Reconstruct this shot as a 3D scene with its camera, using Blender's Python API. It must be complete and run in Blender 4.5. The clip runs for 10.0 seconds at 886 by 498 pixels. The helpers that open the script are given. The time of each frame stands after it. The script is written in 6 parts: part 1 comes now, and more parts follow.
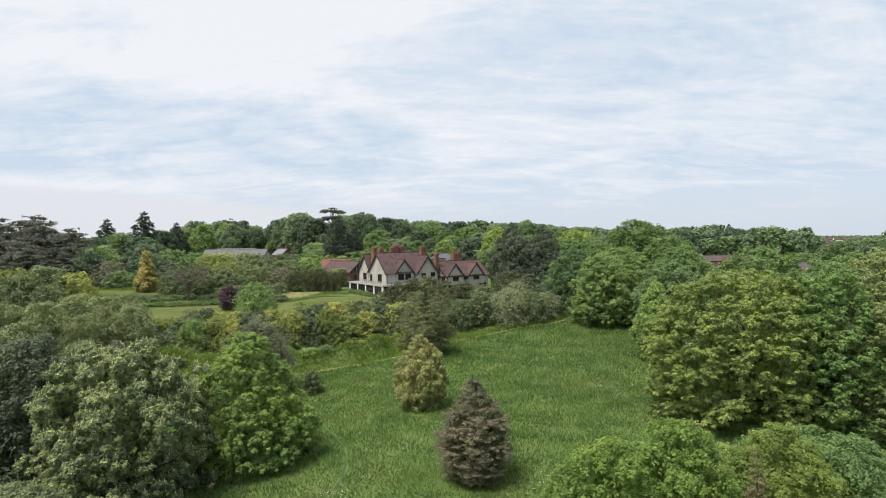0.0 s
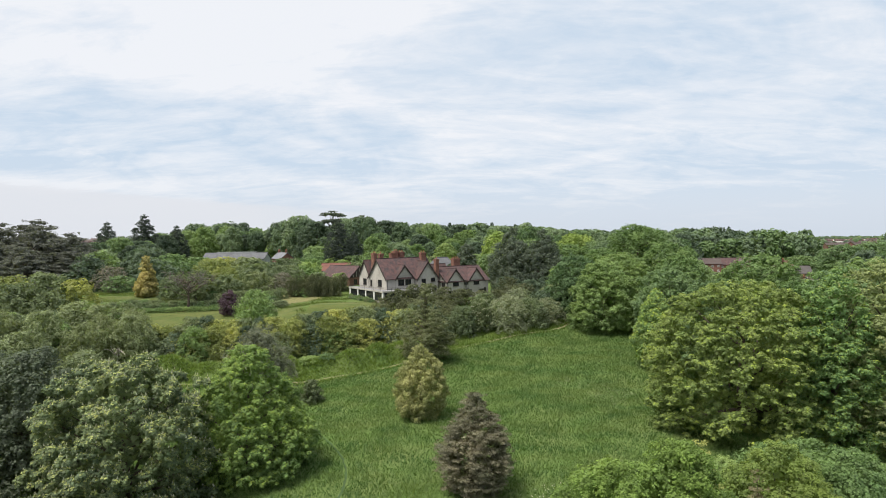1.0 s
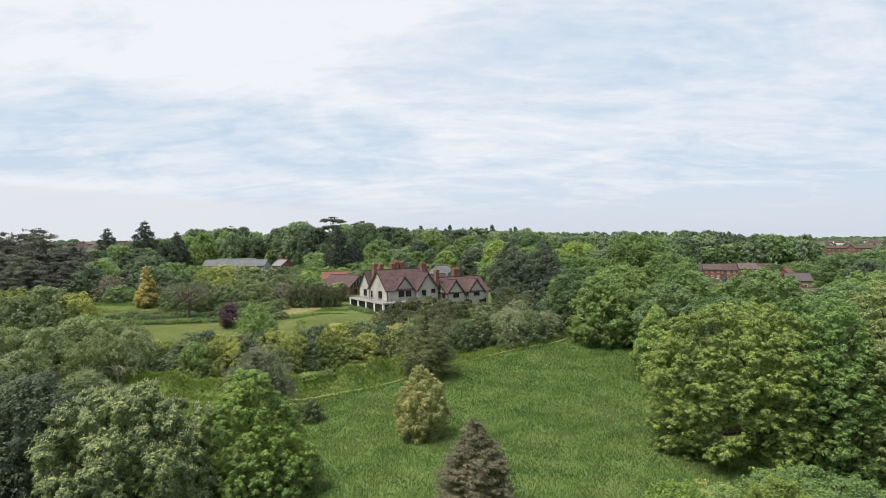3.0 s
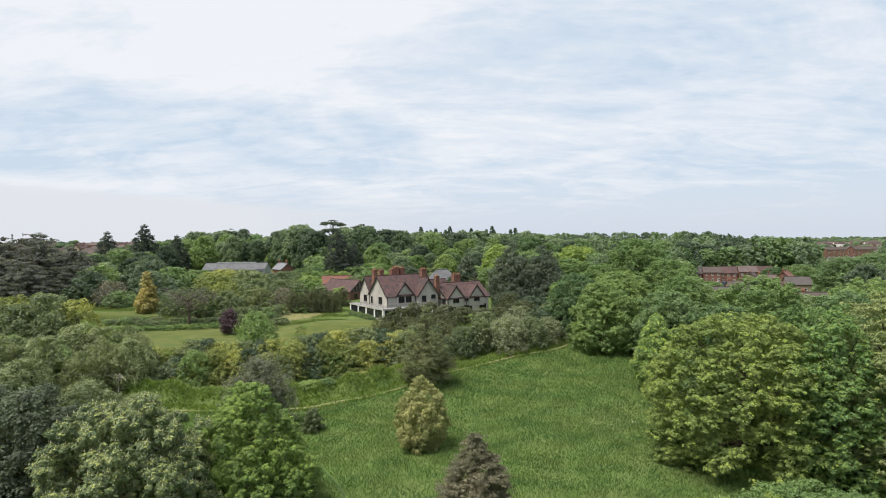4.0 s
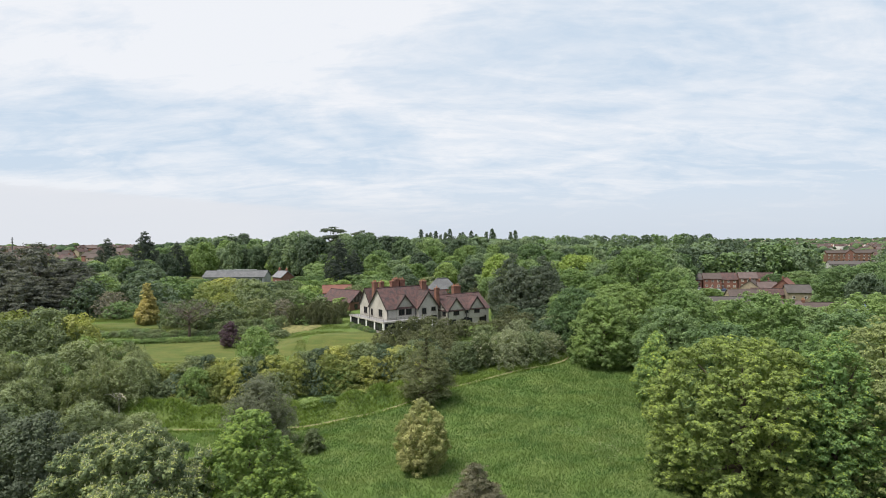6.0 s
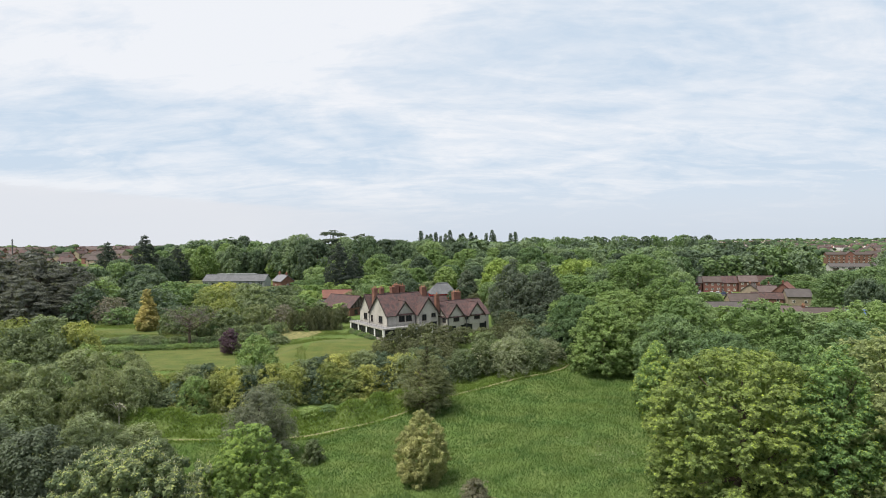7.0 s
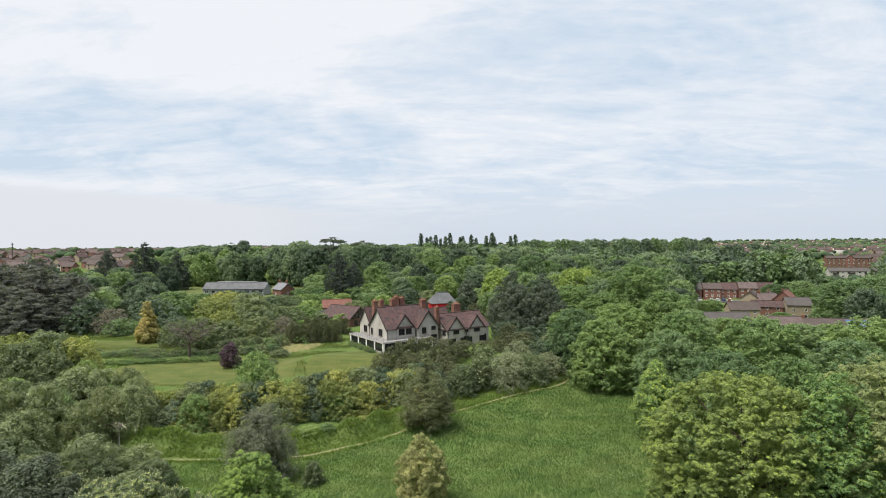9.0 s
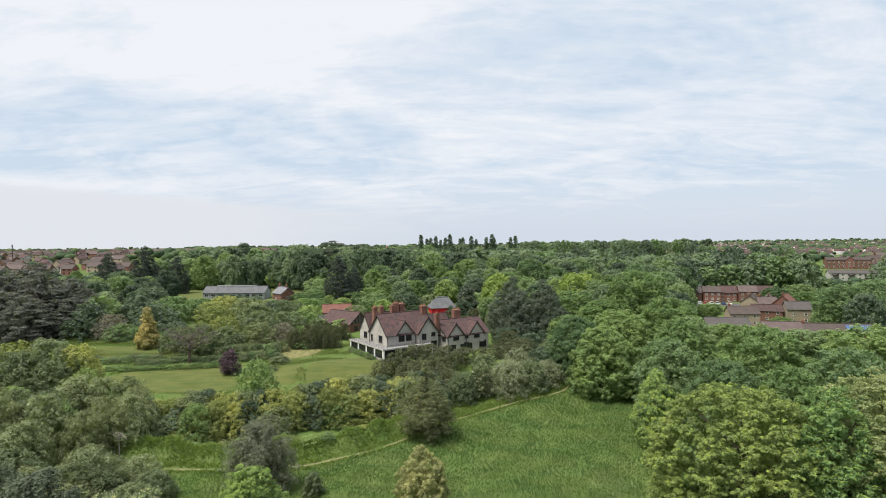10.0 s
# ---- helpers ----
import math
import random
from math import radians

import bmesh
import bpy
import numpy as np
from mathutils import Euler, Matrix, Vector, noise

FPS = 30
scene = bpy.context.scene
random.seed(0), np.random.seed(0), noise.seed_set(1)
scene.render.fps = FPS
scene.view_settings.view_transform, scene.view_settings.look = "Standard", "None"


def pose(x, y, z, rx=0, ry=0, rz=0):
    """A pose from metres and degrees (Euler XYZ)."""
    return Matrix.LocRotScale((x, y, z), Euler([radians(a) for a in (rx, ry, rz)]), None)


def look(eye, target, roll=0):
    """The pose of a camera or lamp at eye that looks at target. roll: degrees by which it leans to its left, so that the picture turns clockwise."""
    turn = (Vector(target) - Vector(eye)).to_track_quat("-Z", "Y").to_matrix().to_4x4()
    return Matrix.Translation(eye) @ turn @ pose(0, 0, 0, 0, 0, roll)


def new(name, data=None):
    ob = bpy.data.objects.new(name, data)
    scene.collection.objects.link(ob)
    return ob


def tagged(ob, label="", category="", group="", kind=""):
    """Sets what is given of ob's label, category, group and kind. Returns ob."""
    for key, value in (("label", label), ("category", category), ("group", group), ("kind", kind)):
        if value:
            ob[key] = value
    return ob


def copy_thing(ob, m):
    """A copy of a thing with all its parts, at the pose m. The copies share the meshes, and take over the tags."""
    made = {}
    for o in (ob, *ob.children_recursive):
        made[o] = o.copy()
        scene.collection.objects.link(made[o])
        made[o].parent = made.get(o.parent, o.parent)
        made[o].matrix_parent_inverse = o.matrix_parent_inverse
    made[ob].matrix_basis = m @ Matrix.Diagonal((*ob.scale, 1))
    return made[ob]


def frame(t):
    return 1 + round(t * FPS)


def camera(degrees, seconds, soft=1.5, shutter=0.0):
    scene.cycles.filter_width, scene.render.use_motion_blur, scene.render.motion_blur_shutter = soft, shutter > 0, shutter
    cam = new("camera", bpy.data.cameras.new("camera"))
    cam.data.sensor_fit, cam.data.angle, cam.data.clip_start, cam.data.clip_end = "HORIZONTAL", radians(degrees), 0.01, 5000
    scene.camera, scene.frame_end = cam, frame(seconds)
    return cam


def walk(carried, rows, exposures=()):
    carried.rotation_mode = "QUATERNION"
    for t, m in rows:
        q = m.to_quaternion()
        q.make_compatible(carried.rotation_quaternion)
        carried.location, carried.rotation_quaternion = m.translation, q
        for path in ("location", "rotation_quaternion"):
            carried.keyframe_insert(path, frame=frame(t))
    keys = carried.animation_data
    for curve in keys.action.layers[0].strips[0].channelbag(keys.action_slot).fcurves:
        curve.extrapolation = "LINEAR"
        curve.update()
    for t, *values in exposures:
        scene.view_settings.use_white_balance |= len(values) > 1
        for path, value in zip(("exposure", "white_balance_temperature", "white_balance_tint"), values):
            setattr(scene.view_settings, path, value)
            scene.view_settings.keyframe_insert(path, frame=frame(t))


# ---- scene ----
# ---------------- camera: a drone that climbs straight up ----------------
cam = camera(72.0, 10.0, soft=0.95)
EYE, TILT, LEAN = 26.0, -1.27, 0.7
CLIMB = [(0.0, 0.0, 0.0), (0.5, 0.0, 0.72), (1.0, -0.005, 1.52), (1.5, -0.015, 2.29), (2.0, -0.025, 3.07), (2.5, -0.03, 3.81),
         (4.0, -0.058, 6.12), (4.5, -0.065, 6.93), (5.0, -0.065, 7.80), (5.5, -0.055, 8.63), (7.0, -0.032, 11.23), (7.5, -0.026, 12.10),
         (8.0, -0.013, 12.97), (8.5, 0.0, 13.85), (9.0, 0.03, 14.75), (9.5, 0.048, 15.63), (10.0, 0.063, 16.50)]
walk(cam, [(t, pose(x, 0, EYE + z, 90 + TILT, LEAN, 0)) for t, x, z in CLIMB], [(0.0, 0.29)])

# ---------------- world and sun ----------------
world = bpy.data.worlds.new("sky")
scene.world = world
world.use_nodes = True
wt = world.node_tree
wt.nodes.clear()
SUN_EL, SUN_AZ = radians(65), radians(-120)  # azimuth from +Y towards +X


def wnode(kind):
    return wt.nodes.new(kind)


def wmath(op, a, b=None, clamp=False):
    n = wnode("ShaderNodeMath")
    n.operation, n.use_clamp = op, clamp
    for i, s in enumerate((a, b)):
        if s is None:
            continue
        if isinstance(s, (int, float)):
            n.inputs[i].default_value = s
        else:
            wt.links.new(s, n.inputs[i])
    return n.outputs[0]


sky = wnode("ShaderNodeTexSky")
sky.sky_type, sky.sun_disc, sky.sun_elevation, sky.sun_rotation = "NISHITA", False, SUN_EL, SUN_AZ
sky.air_density, sky.dust_density, sky.ozone_density = 1.0, 1.0, 1.5
wco = wnode("ShaderNodeTexCoord")
wsep = wnode("ShaderNodeSeparateXYZ")
wt.links.new(wco.outputs["Generated"], wsep.inputs[0])
up = wmath("MAXIMUM", wsep.outputs[2], 0.0)
lift = wmath("ADD", up, 0.22)
px, py = wmath("DIVIDE", wsep.outputs[0], lift), wmath("DIVIDE", wsep.outputs[1], lift)


def cloud(sx, sy, turn, scale, detail, rough, dist, off):
    com = wnode("ShaderNodeCombineXYZ")
    wt.links.new(px, com.inputs[0])
    wt.links.new(py, com.inputs[1])
    mp = wnode("ShaderNodeMapping")
    mp.inputs["Location"].default_value = off
    mp.inputs["Rotation"].default_value = (0, 0, radians(turn))
    mp.inputs["Scale"].default_value = (sx, sy, 1)
    wt.links.new(com.outputs[0], mp.inputs[0])
    n = wnode("ShaderNodeTexNoise")
    n.inputs["Scale"].default_value, n.inputs["Detail"].default_value = scale, detail
    n.inputs["Roughness"].default_value, n.inputs["Distortion"].default_value = rough, dist
    wt.links.new(mp.outputs[0], n.inputs["Vector"])
    return n.outputs[0]


def wramp(fac, *stops):
    n = wnode("ShaderNodeValToRGB")
    while len(n.color_ramp.elements) < len(stops):
        n.color_ramp.elements.new(0.5)
    for e, (p, v) in zip(n.color_ramp.elements, stops):
        e.position, e.color = p, (v, v, v, 1)
    wt.links.new(fac, n.inputs[0])
    return n.outputs[0]


big = wramp(cloud(0.8, 1.0, 20, 1.7, 7, 0.55, 0.9, (1.9, 0.3, 0)), (0.40, 0), (0.58, 1))
streak = wramp(cloud(0.8, 1.9, -20, 2.4, 9, 0.64, 0.9, (2.1, 0.2, 3)), (0.40, 0), (0.62, 1))
puff = wramp(cloud(1.0, 1.7, -12, 7.5, 8, 0.64, 0.6, (5.1, 2.2, 1)), (0.36, 0), (0.68, 1))
cover = wmath("ADD", wmath("MULTIPLY", big, 0.46), wmath("ADD", wmath("MULTIPLY", streak, 0.36), wmath("MULTIPLY", puff, 0.26)))
west = wmath("MULTIPLY", wsep.outputs[0], -1.0)
side = wmath("MULTIPLY", wmath("MAXIMUM", wsep.outputs[0], -0.4), -0.58)  # the veil thins towards the right
side = wmath("ADD", side, wmath("MULTIPLY", up, 0.75))
cover = wmath("ADD", wmath("ADD", cover, side), 0.02)
# a bluer band above the low cloud on the left
gap = wmath("MULTIPLY", wramp(up, (0.075, 0), (0.10, 1), (0.17, 1), (0.25, 0)), wramp(west, (0.0, 0.0), (0.3, 1.0)))
cover = wmath("SUBTRACT", cover, wmath("MULTIPLY", gap, 0.55), clamp=True)
haze = wramp(up, (0.0, 1), (0.03, 0.8), (0.09, 0.25), (0.2, 0))
cover = wmath("MAXIMUM", wmath("MULTIPLY", cover, 0.98), wmath("MULTIPLY", haze, 0.58), clamp=True)
body = wnode("ShaderNodeMixRGB")
body.inputs[1].default_value, body.inputs[2].default_value = (6.2, 7.55, 9.1, 1), (9.75, 9.95, 10.4, 1)
wt.links.new(cover, body.inputs[0])
veil = wnode("ShaderNodeMixRGB")
veil.inputs[0].default_value = 0.95
wt.links.new(sky.outputs[0], veil.inputs[1])
wt.links.new(body.outputs[0], veil.inputs[2])
low = wnode("ShaderNodeMixRGB")  # pale air along the horizon
low.inputs[2].default_value = (6.75, 7.45, 8.4, 1)
wt.links.new(wramp(up, (0.0, 0.9), (0.03, 0.62), (0.07, 0.15), (0.12, 0.0)), low.inputs[0])
wt.links.new(veil.outputs[0], low.inputs[1])
shelf = wnode("ShaderNodeMixRGB")  # a pale bank of cloud low on the left, its edge sinking to the right
shelf.inputs[2].default_value = (8.15, 8.4, 8.95, 1)
edge = wmath("ADD", wmath("ADD", up, wmath("MULTIPLY", puff, 0.005)), wmath("MULTIPLY", wmath("SUBTRACT", 0.6, west), 0.085))
wt.links.new(wmath("MULTIPLY", wramp(edge, (0.077, 0.9), (0.083, 0.0)), wramp(west, (0.02, 0.0), (0.3, 1.0))), shelf.inputs[0])
wt.links.new(low.outputs[0], shelf.inputs[1])
bg = wnode("ShaderNodeBackground")
bg.inputs[1].default_value = 0.0765
wt.links.new(shelf.outputs[0], bg.inputs[0])
wout = wnode("ShaderNodeOutputWorld")
wt.links.new(bg.outputs[0], wout.inputs[0])

sun = new("sun", bpy.data.lights.new("sun", "SUN"))
sun.data.energy, sun.data.angle, sun.data.color = 5.0, radians(26), (1.0, 0.93, 0.82)
sun_dir = Vector((math.sin(SUN_AZ) * math.cos(SUN_EL), math.cos(SUN_AZ) * math.cos(SUN_EL), math.sin(SUN_EL)))
sun.matrix_world = look(sun_dir * 300, (0, 0, 0))


# ---------------- materials ----------------
def mat(name, col, rough=0.8, spots=0.25, scale=1.0, col2=None, bump=0.0, bump_scale=20.0, metal=0.0, per_object=0.0, per_piece=0.0, trans=0.0, stretch=(1, 1, 1), spec=0.3, fine=8.0):
    """A surface with grain at two scales; per_object and per_piece vary it from thing to thing and piece to piece."""
    m = bpy.data.materials.new(name)
    m.use_nodes = True
    nt = m.node_tree
    b = nt.nodes["Principled BSDF"]
    N, L = nt.nodes.new, nt.links.new
    co = N("ShaderNodeTexCoord")
    mp = N("ShaderNodeMapping")
    mp.inputs["Scale"].default_value = stretch
    L(co.outputs["Object"], mp.inputs[0])
    n1, n2 = N("ShaderNodeTexNoise"), N("ShaderNodeTexNoise")
    n1.inputs["Scale"].default_value, n1.inputs["Detail"].default_value = 0.35 * scale, 5
    n2.inputs["Scale"].default_value, n2.inputs["Detail"].default_value = fine * scale, 4
    L(mp.outputs[0], n1.inputs["Vector"])
    L(mp.outputs[0], n2.inputs["Vector"])
    r1 = N("ShaderNodeMapRange")
    r1.inputs[1].default_value, r1.inputs[2].default_value = 0.35, 0.65
    L(n1.outputs[0], r1.inputs[0])
    mx = N("ShaderNodeMixRGB")
    mx.inputs[1].default_value = (*col, 1)
    mx.inputs[2].default_value = (*(col2 or [c * (1 - spots) for c in col]), 1)
    L(r1.outputs[0], mx.inputs[0])
    hsv = N("ShaderNodeHueSaturation")
    L(mx.outputs[0], hsv.inputs["Color"])
    # value: fine grain, thing by thing, piece by piece
    val = N("ShaderNodeMapRange")
    val.inputs[1].default_value, val.inputs[2].default_value = 0.25, 0.75
    val.inputs[3].default_value, val.inputs[4].default_value = 1 - spots, 1 + spots
    L(n2.outputs[0], val.inputs[0])
    out = val.outputs[0]
    for node, socket, amount in (("ShaderNodeObjectInfo", "Random", per_object), ("ShaderNodeNewGeometry", "Random Per Island", per_piece)):
        if amount:
            s = N(node)
            r = N("ShaderNodeMapRange")
            r.inputs[3].default_value, r.inputs[4].default_value = 1 - amount, 1 + amount
            L(s.outputs[socket], r.inputs[0])
            mu = N("ShaderNodeMath")
            mu.operation = "MULTIPLY"
            L(out, mu.inputs[0])
            L(r.outputs[0], mu.inputs[1])
            out = mu.outputs[0]
            if node == "ShaderNodeObjectInfo":
                h = N("ShaderNodeMapRange")
                h.inputs[3].default_value, h.inputs[4].default_value = 0.5 + 0.035 * amount, 0.5 - 0.09 * amount
                L(s.outputs[socket], h.inputs[0])
                L(h.outputs[0], hsv.inputs["Hue"])
    L(out, hsv.inputs["Value"])
    L(hsv.outputs[0], b.inputs["Base Color"])
    b.inputs["Roughness"].default_value, b.inputs["Metallic"].default_value = rough, metal
    b.inputs["Specular IOR Level"].default_value = spec
    if bump:
        n3, bp = N("ShaderNodeTexNoise"), N("ShaderNodeBump")
        n3.inputs["Scale"].default_value, n3.inputs["Detail"].default_value = bump_scale, 4
        L(mp.outputs[0], n3.inputs["Vector"])
        bp.inputs["Strength"].default_value, bp.inputs["Distance"].default_value = bump, 0.05
        L(n3.outputs[0], bp.inputs["Height"])
        L(bp.outputs[0], b.inputs["Normal"])
    if trans:
        tr, add = N("ShaderNodeBsdfTranslucent"), N("ShaderNodeMixShader")
        g = N("ShaderNodeMixRGB")
        g.blend_type, g.inputs[0].default_value, g.inputs[2].default_value = "MULTIPLY", 1, (1.25, 1.3, 0.6, 1)
        L(hsv.outputs[0], g.inputs[1])
        L(g.outputs[0], tr.inputs[0])
        add.inputs[0].default_value = trans
        L(b.outputs[0], add.inputs[1])
        L(tr.outputs[0], add.inputs[2])
        L(add.outputs[0], nt.nodes["Material Output"].inputs[0])
    return m


def leaf(name, col, col2=None, piece=0.16, obj=0.15, spots=0.36, scale=0.6):
    # the extra blue paints a thin haze over all leaves into their colour
    col, col2 = [(c[0] * 1.11, c[1] * 1.12, c[2] * 1.8) for c in (col, col2)]
    return mat(name, col, 0.6, spots, scale, col2, per_object=obj, per_piece=piece, trans=0.34, spec=0.24, fine=1.9)


LEAF_OAK = leaf("oak leaves", (0.144, 0.220, 0.062), (0.106, 0.172, 0.052), obj=0.3)
LEAF_LIGHT = leaf("light green leaves", (0.178, 0.260, 0.058), (0.126, 0.198, 0.048), obj=0.22)
LEAF_DARK = leaf("dark leaves", (0.088, 0.126, 0.052), (0.064, 0.096, 0.042), obj=0.25)
LEAF_CON = leaf("conifer needles", (0.108, 0.132, 0.062), (0.076, 0.100, 0.048), obj=0.2)
LEAF_SPRUCE = leaf("dark spruce needles", (0.062, 0.080, 0.044), (0.046, 0.060, 0.034), obj=0.15)
LEAF_CEDAR = leaf("cedar needles", (0.140, 0.150, 0.086), (0.104, 0.112, 0.066), obj=0.25)
LEAF_LIME = leaf("lime green leaves", (0.215, 0.300, 0.050), (0.138, 0.212, 0.044))
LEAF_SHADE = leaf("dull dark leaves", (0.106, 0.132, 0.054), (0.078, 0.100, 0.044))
# bluer than oak: the wood's distance haze is put into this colour
LEAF_WOOD = leaf("woodland leaves", (0.146, 0.208, 0.076), (0.110, 0.164, 0.064), obj=0.36)
LEAF_BROWN = leaf("browned needles", (0.205, 0.178, 0.066), (0.150, 0.140, 0.052))
LEAF_GREAT = leaf("layered broad leaves", (0.172, 0.226, 0.042), (0.120, 0.172, 0.036))
LEAF_YOUNG = leaf("young oak leaves", (0.158, 0.238, 0.034), (0.106, 0.174, 0.028))
LEAF_SPRING = leaf("yellow green spring leaves", (0.205, 0.262, 0.040), (0.140, 0.196, 0.034))
LEAF_BLOSSOM = leaf("leaves of the blossoming tree", (0.142, 0.184, 0.054), (0.084, 0.120, 0.042), piece=0.26)
LEAF_HOLLY = leaf("variegated leaves", (0.325, 0.325, 0.092), (0.172, 0.196, 0.050), piece=0.24)
LEAF_RAGGED = leaf("ragged pine needles", (0.148, 0.165, 0.052), (0.102, 0.120, 0.040))
LEAF_PINE = leaf("young pine needles", (0.200, 0.182, 0.080), (0.122, 0.126, 0.054), piece=0.24)
LEAF_OLIVE = leaf("olive green leaves", (0.158, 0.198, 0.066), (0.112, 0.150, 0.052), obj=0.25)
LEAF_WILLOW = leaf("grey green willow leaves", (0.142, 0.176, 0.056), (0.100, 0.130, 0.044), obj=0.25)
LEAF_PALE = leaf("pale grey green willow leaves", (0.185, 0.215, 0.086), (0.135, 0.162, 0.066), obj=0.2)
LEAF_YELLOW = leaf("yellow green leaves", (0.240, 0.268, 0.052), (0.158, 0.198, 0.048), obj=0.25)
LEAF_DRY = leaf("dull mauve grey twiggy leaves", (0.178, 0.166, 0.088), (0.128, 0.126, 0.066))
LEAF_GOLD = leaf("golden conifer sprays", (0.400, 0.345, 0.085), (0.260, 0.245, 0.062))
LEAF_PURPLE = leaf("purple leaves", (0.108, 0.068, 0.060), (0.080, 0.056, 0.046))
LEAF_GREY = leaf("silver grey needles", (0.166, 0.184, 0.084), (0.116, 0.132, 0.060))
LEAF_YEW = leaf("yew needles", (0.100, 0.112, 0.036), (0.068, 0.080, 0.030), obj=0.15)
LEAF_FRESH = leaf("fresh bluish green leaves", (0.172, 0.262, 0.058), (0.120, 0.204, 0.048), piece=0.24)
LEAF_BRONZE = leaf("bronzed olive leaves", (0.196, 0.236, 0.064), (0.140, 0.184, 0.052), piece=0.24)
LEAF_CHART = leaf("yellow spring leaves", (0.265, 0.345, 0.058), (0.190, 0.265, 0.048))
# far crowns shade themselves little, so their inner shade is darkened into these colours
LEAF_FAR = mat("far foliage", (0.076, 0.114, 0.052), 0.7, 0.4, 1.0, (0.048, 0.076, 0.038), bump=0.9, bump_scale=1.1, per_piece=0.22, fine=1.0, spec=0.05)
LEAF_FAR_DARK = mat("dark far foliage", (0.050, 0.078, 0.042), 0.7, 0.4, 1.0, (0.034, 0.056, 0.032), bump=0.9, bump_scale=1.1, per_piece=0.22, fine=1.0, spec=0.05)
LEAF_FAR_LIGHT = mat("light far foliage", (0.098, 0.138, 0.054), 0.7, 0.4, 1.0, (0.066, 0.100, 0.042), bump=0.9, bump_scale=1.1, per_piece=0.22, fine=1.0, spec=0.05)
# new-growth tips, also brightened to paint the lit heads of the sprays
TIP_PALE = leaf("pale new leaves with painted light", (0.295, 0.330, 0.074), (0.215, 0.255, 0.058))
TIP_GREEN = leaf("bright new leaves with painted light", (0.268, 0.340, 0.036), (0.192, 0.262, 0.032))
BLOSSOM = mat("cream blossom", (0.52, 0.53, 0.40), 0.7, 0.15, per_piece=0.2, trans=0.2)
BARK = mat("bark", (0.10, 0.08, 0.06), 0.9, 0.3, 2, bump=0.6, stretch=(1, 1, 0.25))
GRASS = mat("meadow grass blades", (0.073, 0.143, 0.048), 0.6, 0.14, 0.6, (0.134, 0.192, 0.066), per_piece=0.08, trans=0.5, stretch=(0.5, 1.5, 1))
SEDGE = mat("rough grass blades", (0.190, 0.268, 0.066), 0.6, 0.22, 0.8, (0.130, 0.200, 0.050), per_piece=0.12, trans=0.3)
GARDEN = mat("garden grass blades", (0.130, 0.172, 0.040), 0.6, 0.2, 1.2, (0.092, 0.138, 0.034), per_piece=0.12, trans=0.3, stretch=(0.3, 1.5, 1))
GROUND = mat("turf", (0.075, 0.122, 0.034), 0.9, 0.3, 0.5, (0.10, 0.135, 0.045), bump=0.5, bump_scale=3, fine=12, spec=0.05)
LAWN = mat("mown lawn", (0.056, 0.084, 0.018), 0.9, 0.35, 1.5, (0.094, 0.106, 0.028), bump=0.3, bump_scale=5, stretch=(0.35, 1.6, 1))
HAY = mat("dry cut grass", (0.20, 0.18, 0.078), 0.9, 0.4, 3.5, (0.085, 0.10, 0.035), bump=0.4, bump_scale=6)
EARTH = mat("trodden earth", (0.24, 0.20, 0.125), 0.95, 0.3, 1.0, (0.16, 0.16, 0.08), bump=0.5, bump_scale=8)
RENDER = mat("cream grey roughcast render", (0.405, 0.388, 0.352), 0.9, 0.25, 1.2, (0.31, 0.298, 0.272), bump=0.25, bump_scale=40)
TILE = mat("weathered red clay tiles", (0.090, 0.052, 0.048), 0.85, 0.7, 2.2, (0.044, 0.035, 0.037), bump=0.5, bump_scale=9, per_object=0.12, stretch=(1.6, 1.6, 0.5), fine=3.2)
TILE_NEW = mat("bright red clay tiles", (0.165, 0.080, 0.062), 0.85, 0.22, 1.5, bump=0.4, bump_scale=9, per_object=0.15)
TILE_BROWN = mat("brown concrete tiles", (0.092, 0.074, 0.070), 0.9, 0.22, 1.5, bump=0.4, bump_scale=9, per_object=0.25)
SLATE = mat("grey slates", (0.17, 0.175, 0.19), 0.8, 0.25, 1.4, (0.14, 0.145, 0.165), bump=0.4, bump_scale=8)
BRICK = mat("red brick", (0.20, 0.105, 0.080), 0.9, 0.25, 3, bump=0.4, bump_scale=14, per_object=0.15)
CHIMNEY = mat("orange red chimney brick", (0.225, 0.115, 0.085), 0.9, 0.35, 3, bump=0.4, bump_scale=14)
BUFF = mat("buff brick", (0.30, 0.255, 0.19), 0.9, 0.2, 3, bump=0.3, bump_scale=14, per_object=0.15)
SLATE_OLD = mat("dull old slates", (0.115, 0.120, 0.130), 0.85, 0.4, 1.6, (0.085, 0.090, 0.10), bump=0.5, bump_scale=5, fine=2.5)
PALE = mat("pale weathered boards", (0.34, 0.36, 0.37), 0.8, 0.2, 2, per_object=0.1)
RED = mat("red painted boards", (0.52, 0.018, 0.03), 0.7, 0.15, 1)
WHITE = mat("white paint", (0.66, 0.66, 0.63), 0.6, 0.08, 2)
DARKWOOD = mat("dark stained timber", (0.045, 0.036, 0.032), 0.7, 0.3, 3)
LEAD = mat("grey lead", (0.25, 0.25, 0.26), 0.6, 0.2, 2)
IRON = mat("painted iron", (0.10, 0.10, 0.105), 0.5, 0.2, 3, metal=0.3)
POT = mat("terracotta chimney pot", (0.36, 0.17, 0.10), 0.85, 0.2, 3)
TARMAC = mat("worn tarmac", (0.075, 0.075, 0.078), 0.9, 0.2, 0.6, (0.10, 0.098, 0.095))
SOLAR = mat("solar glass", (0.06, 0.11, 0.24), 0.2, 0.15, 2, spec=0.6)
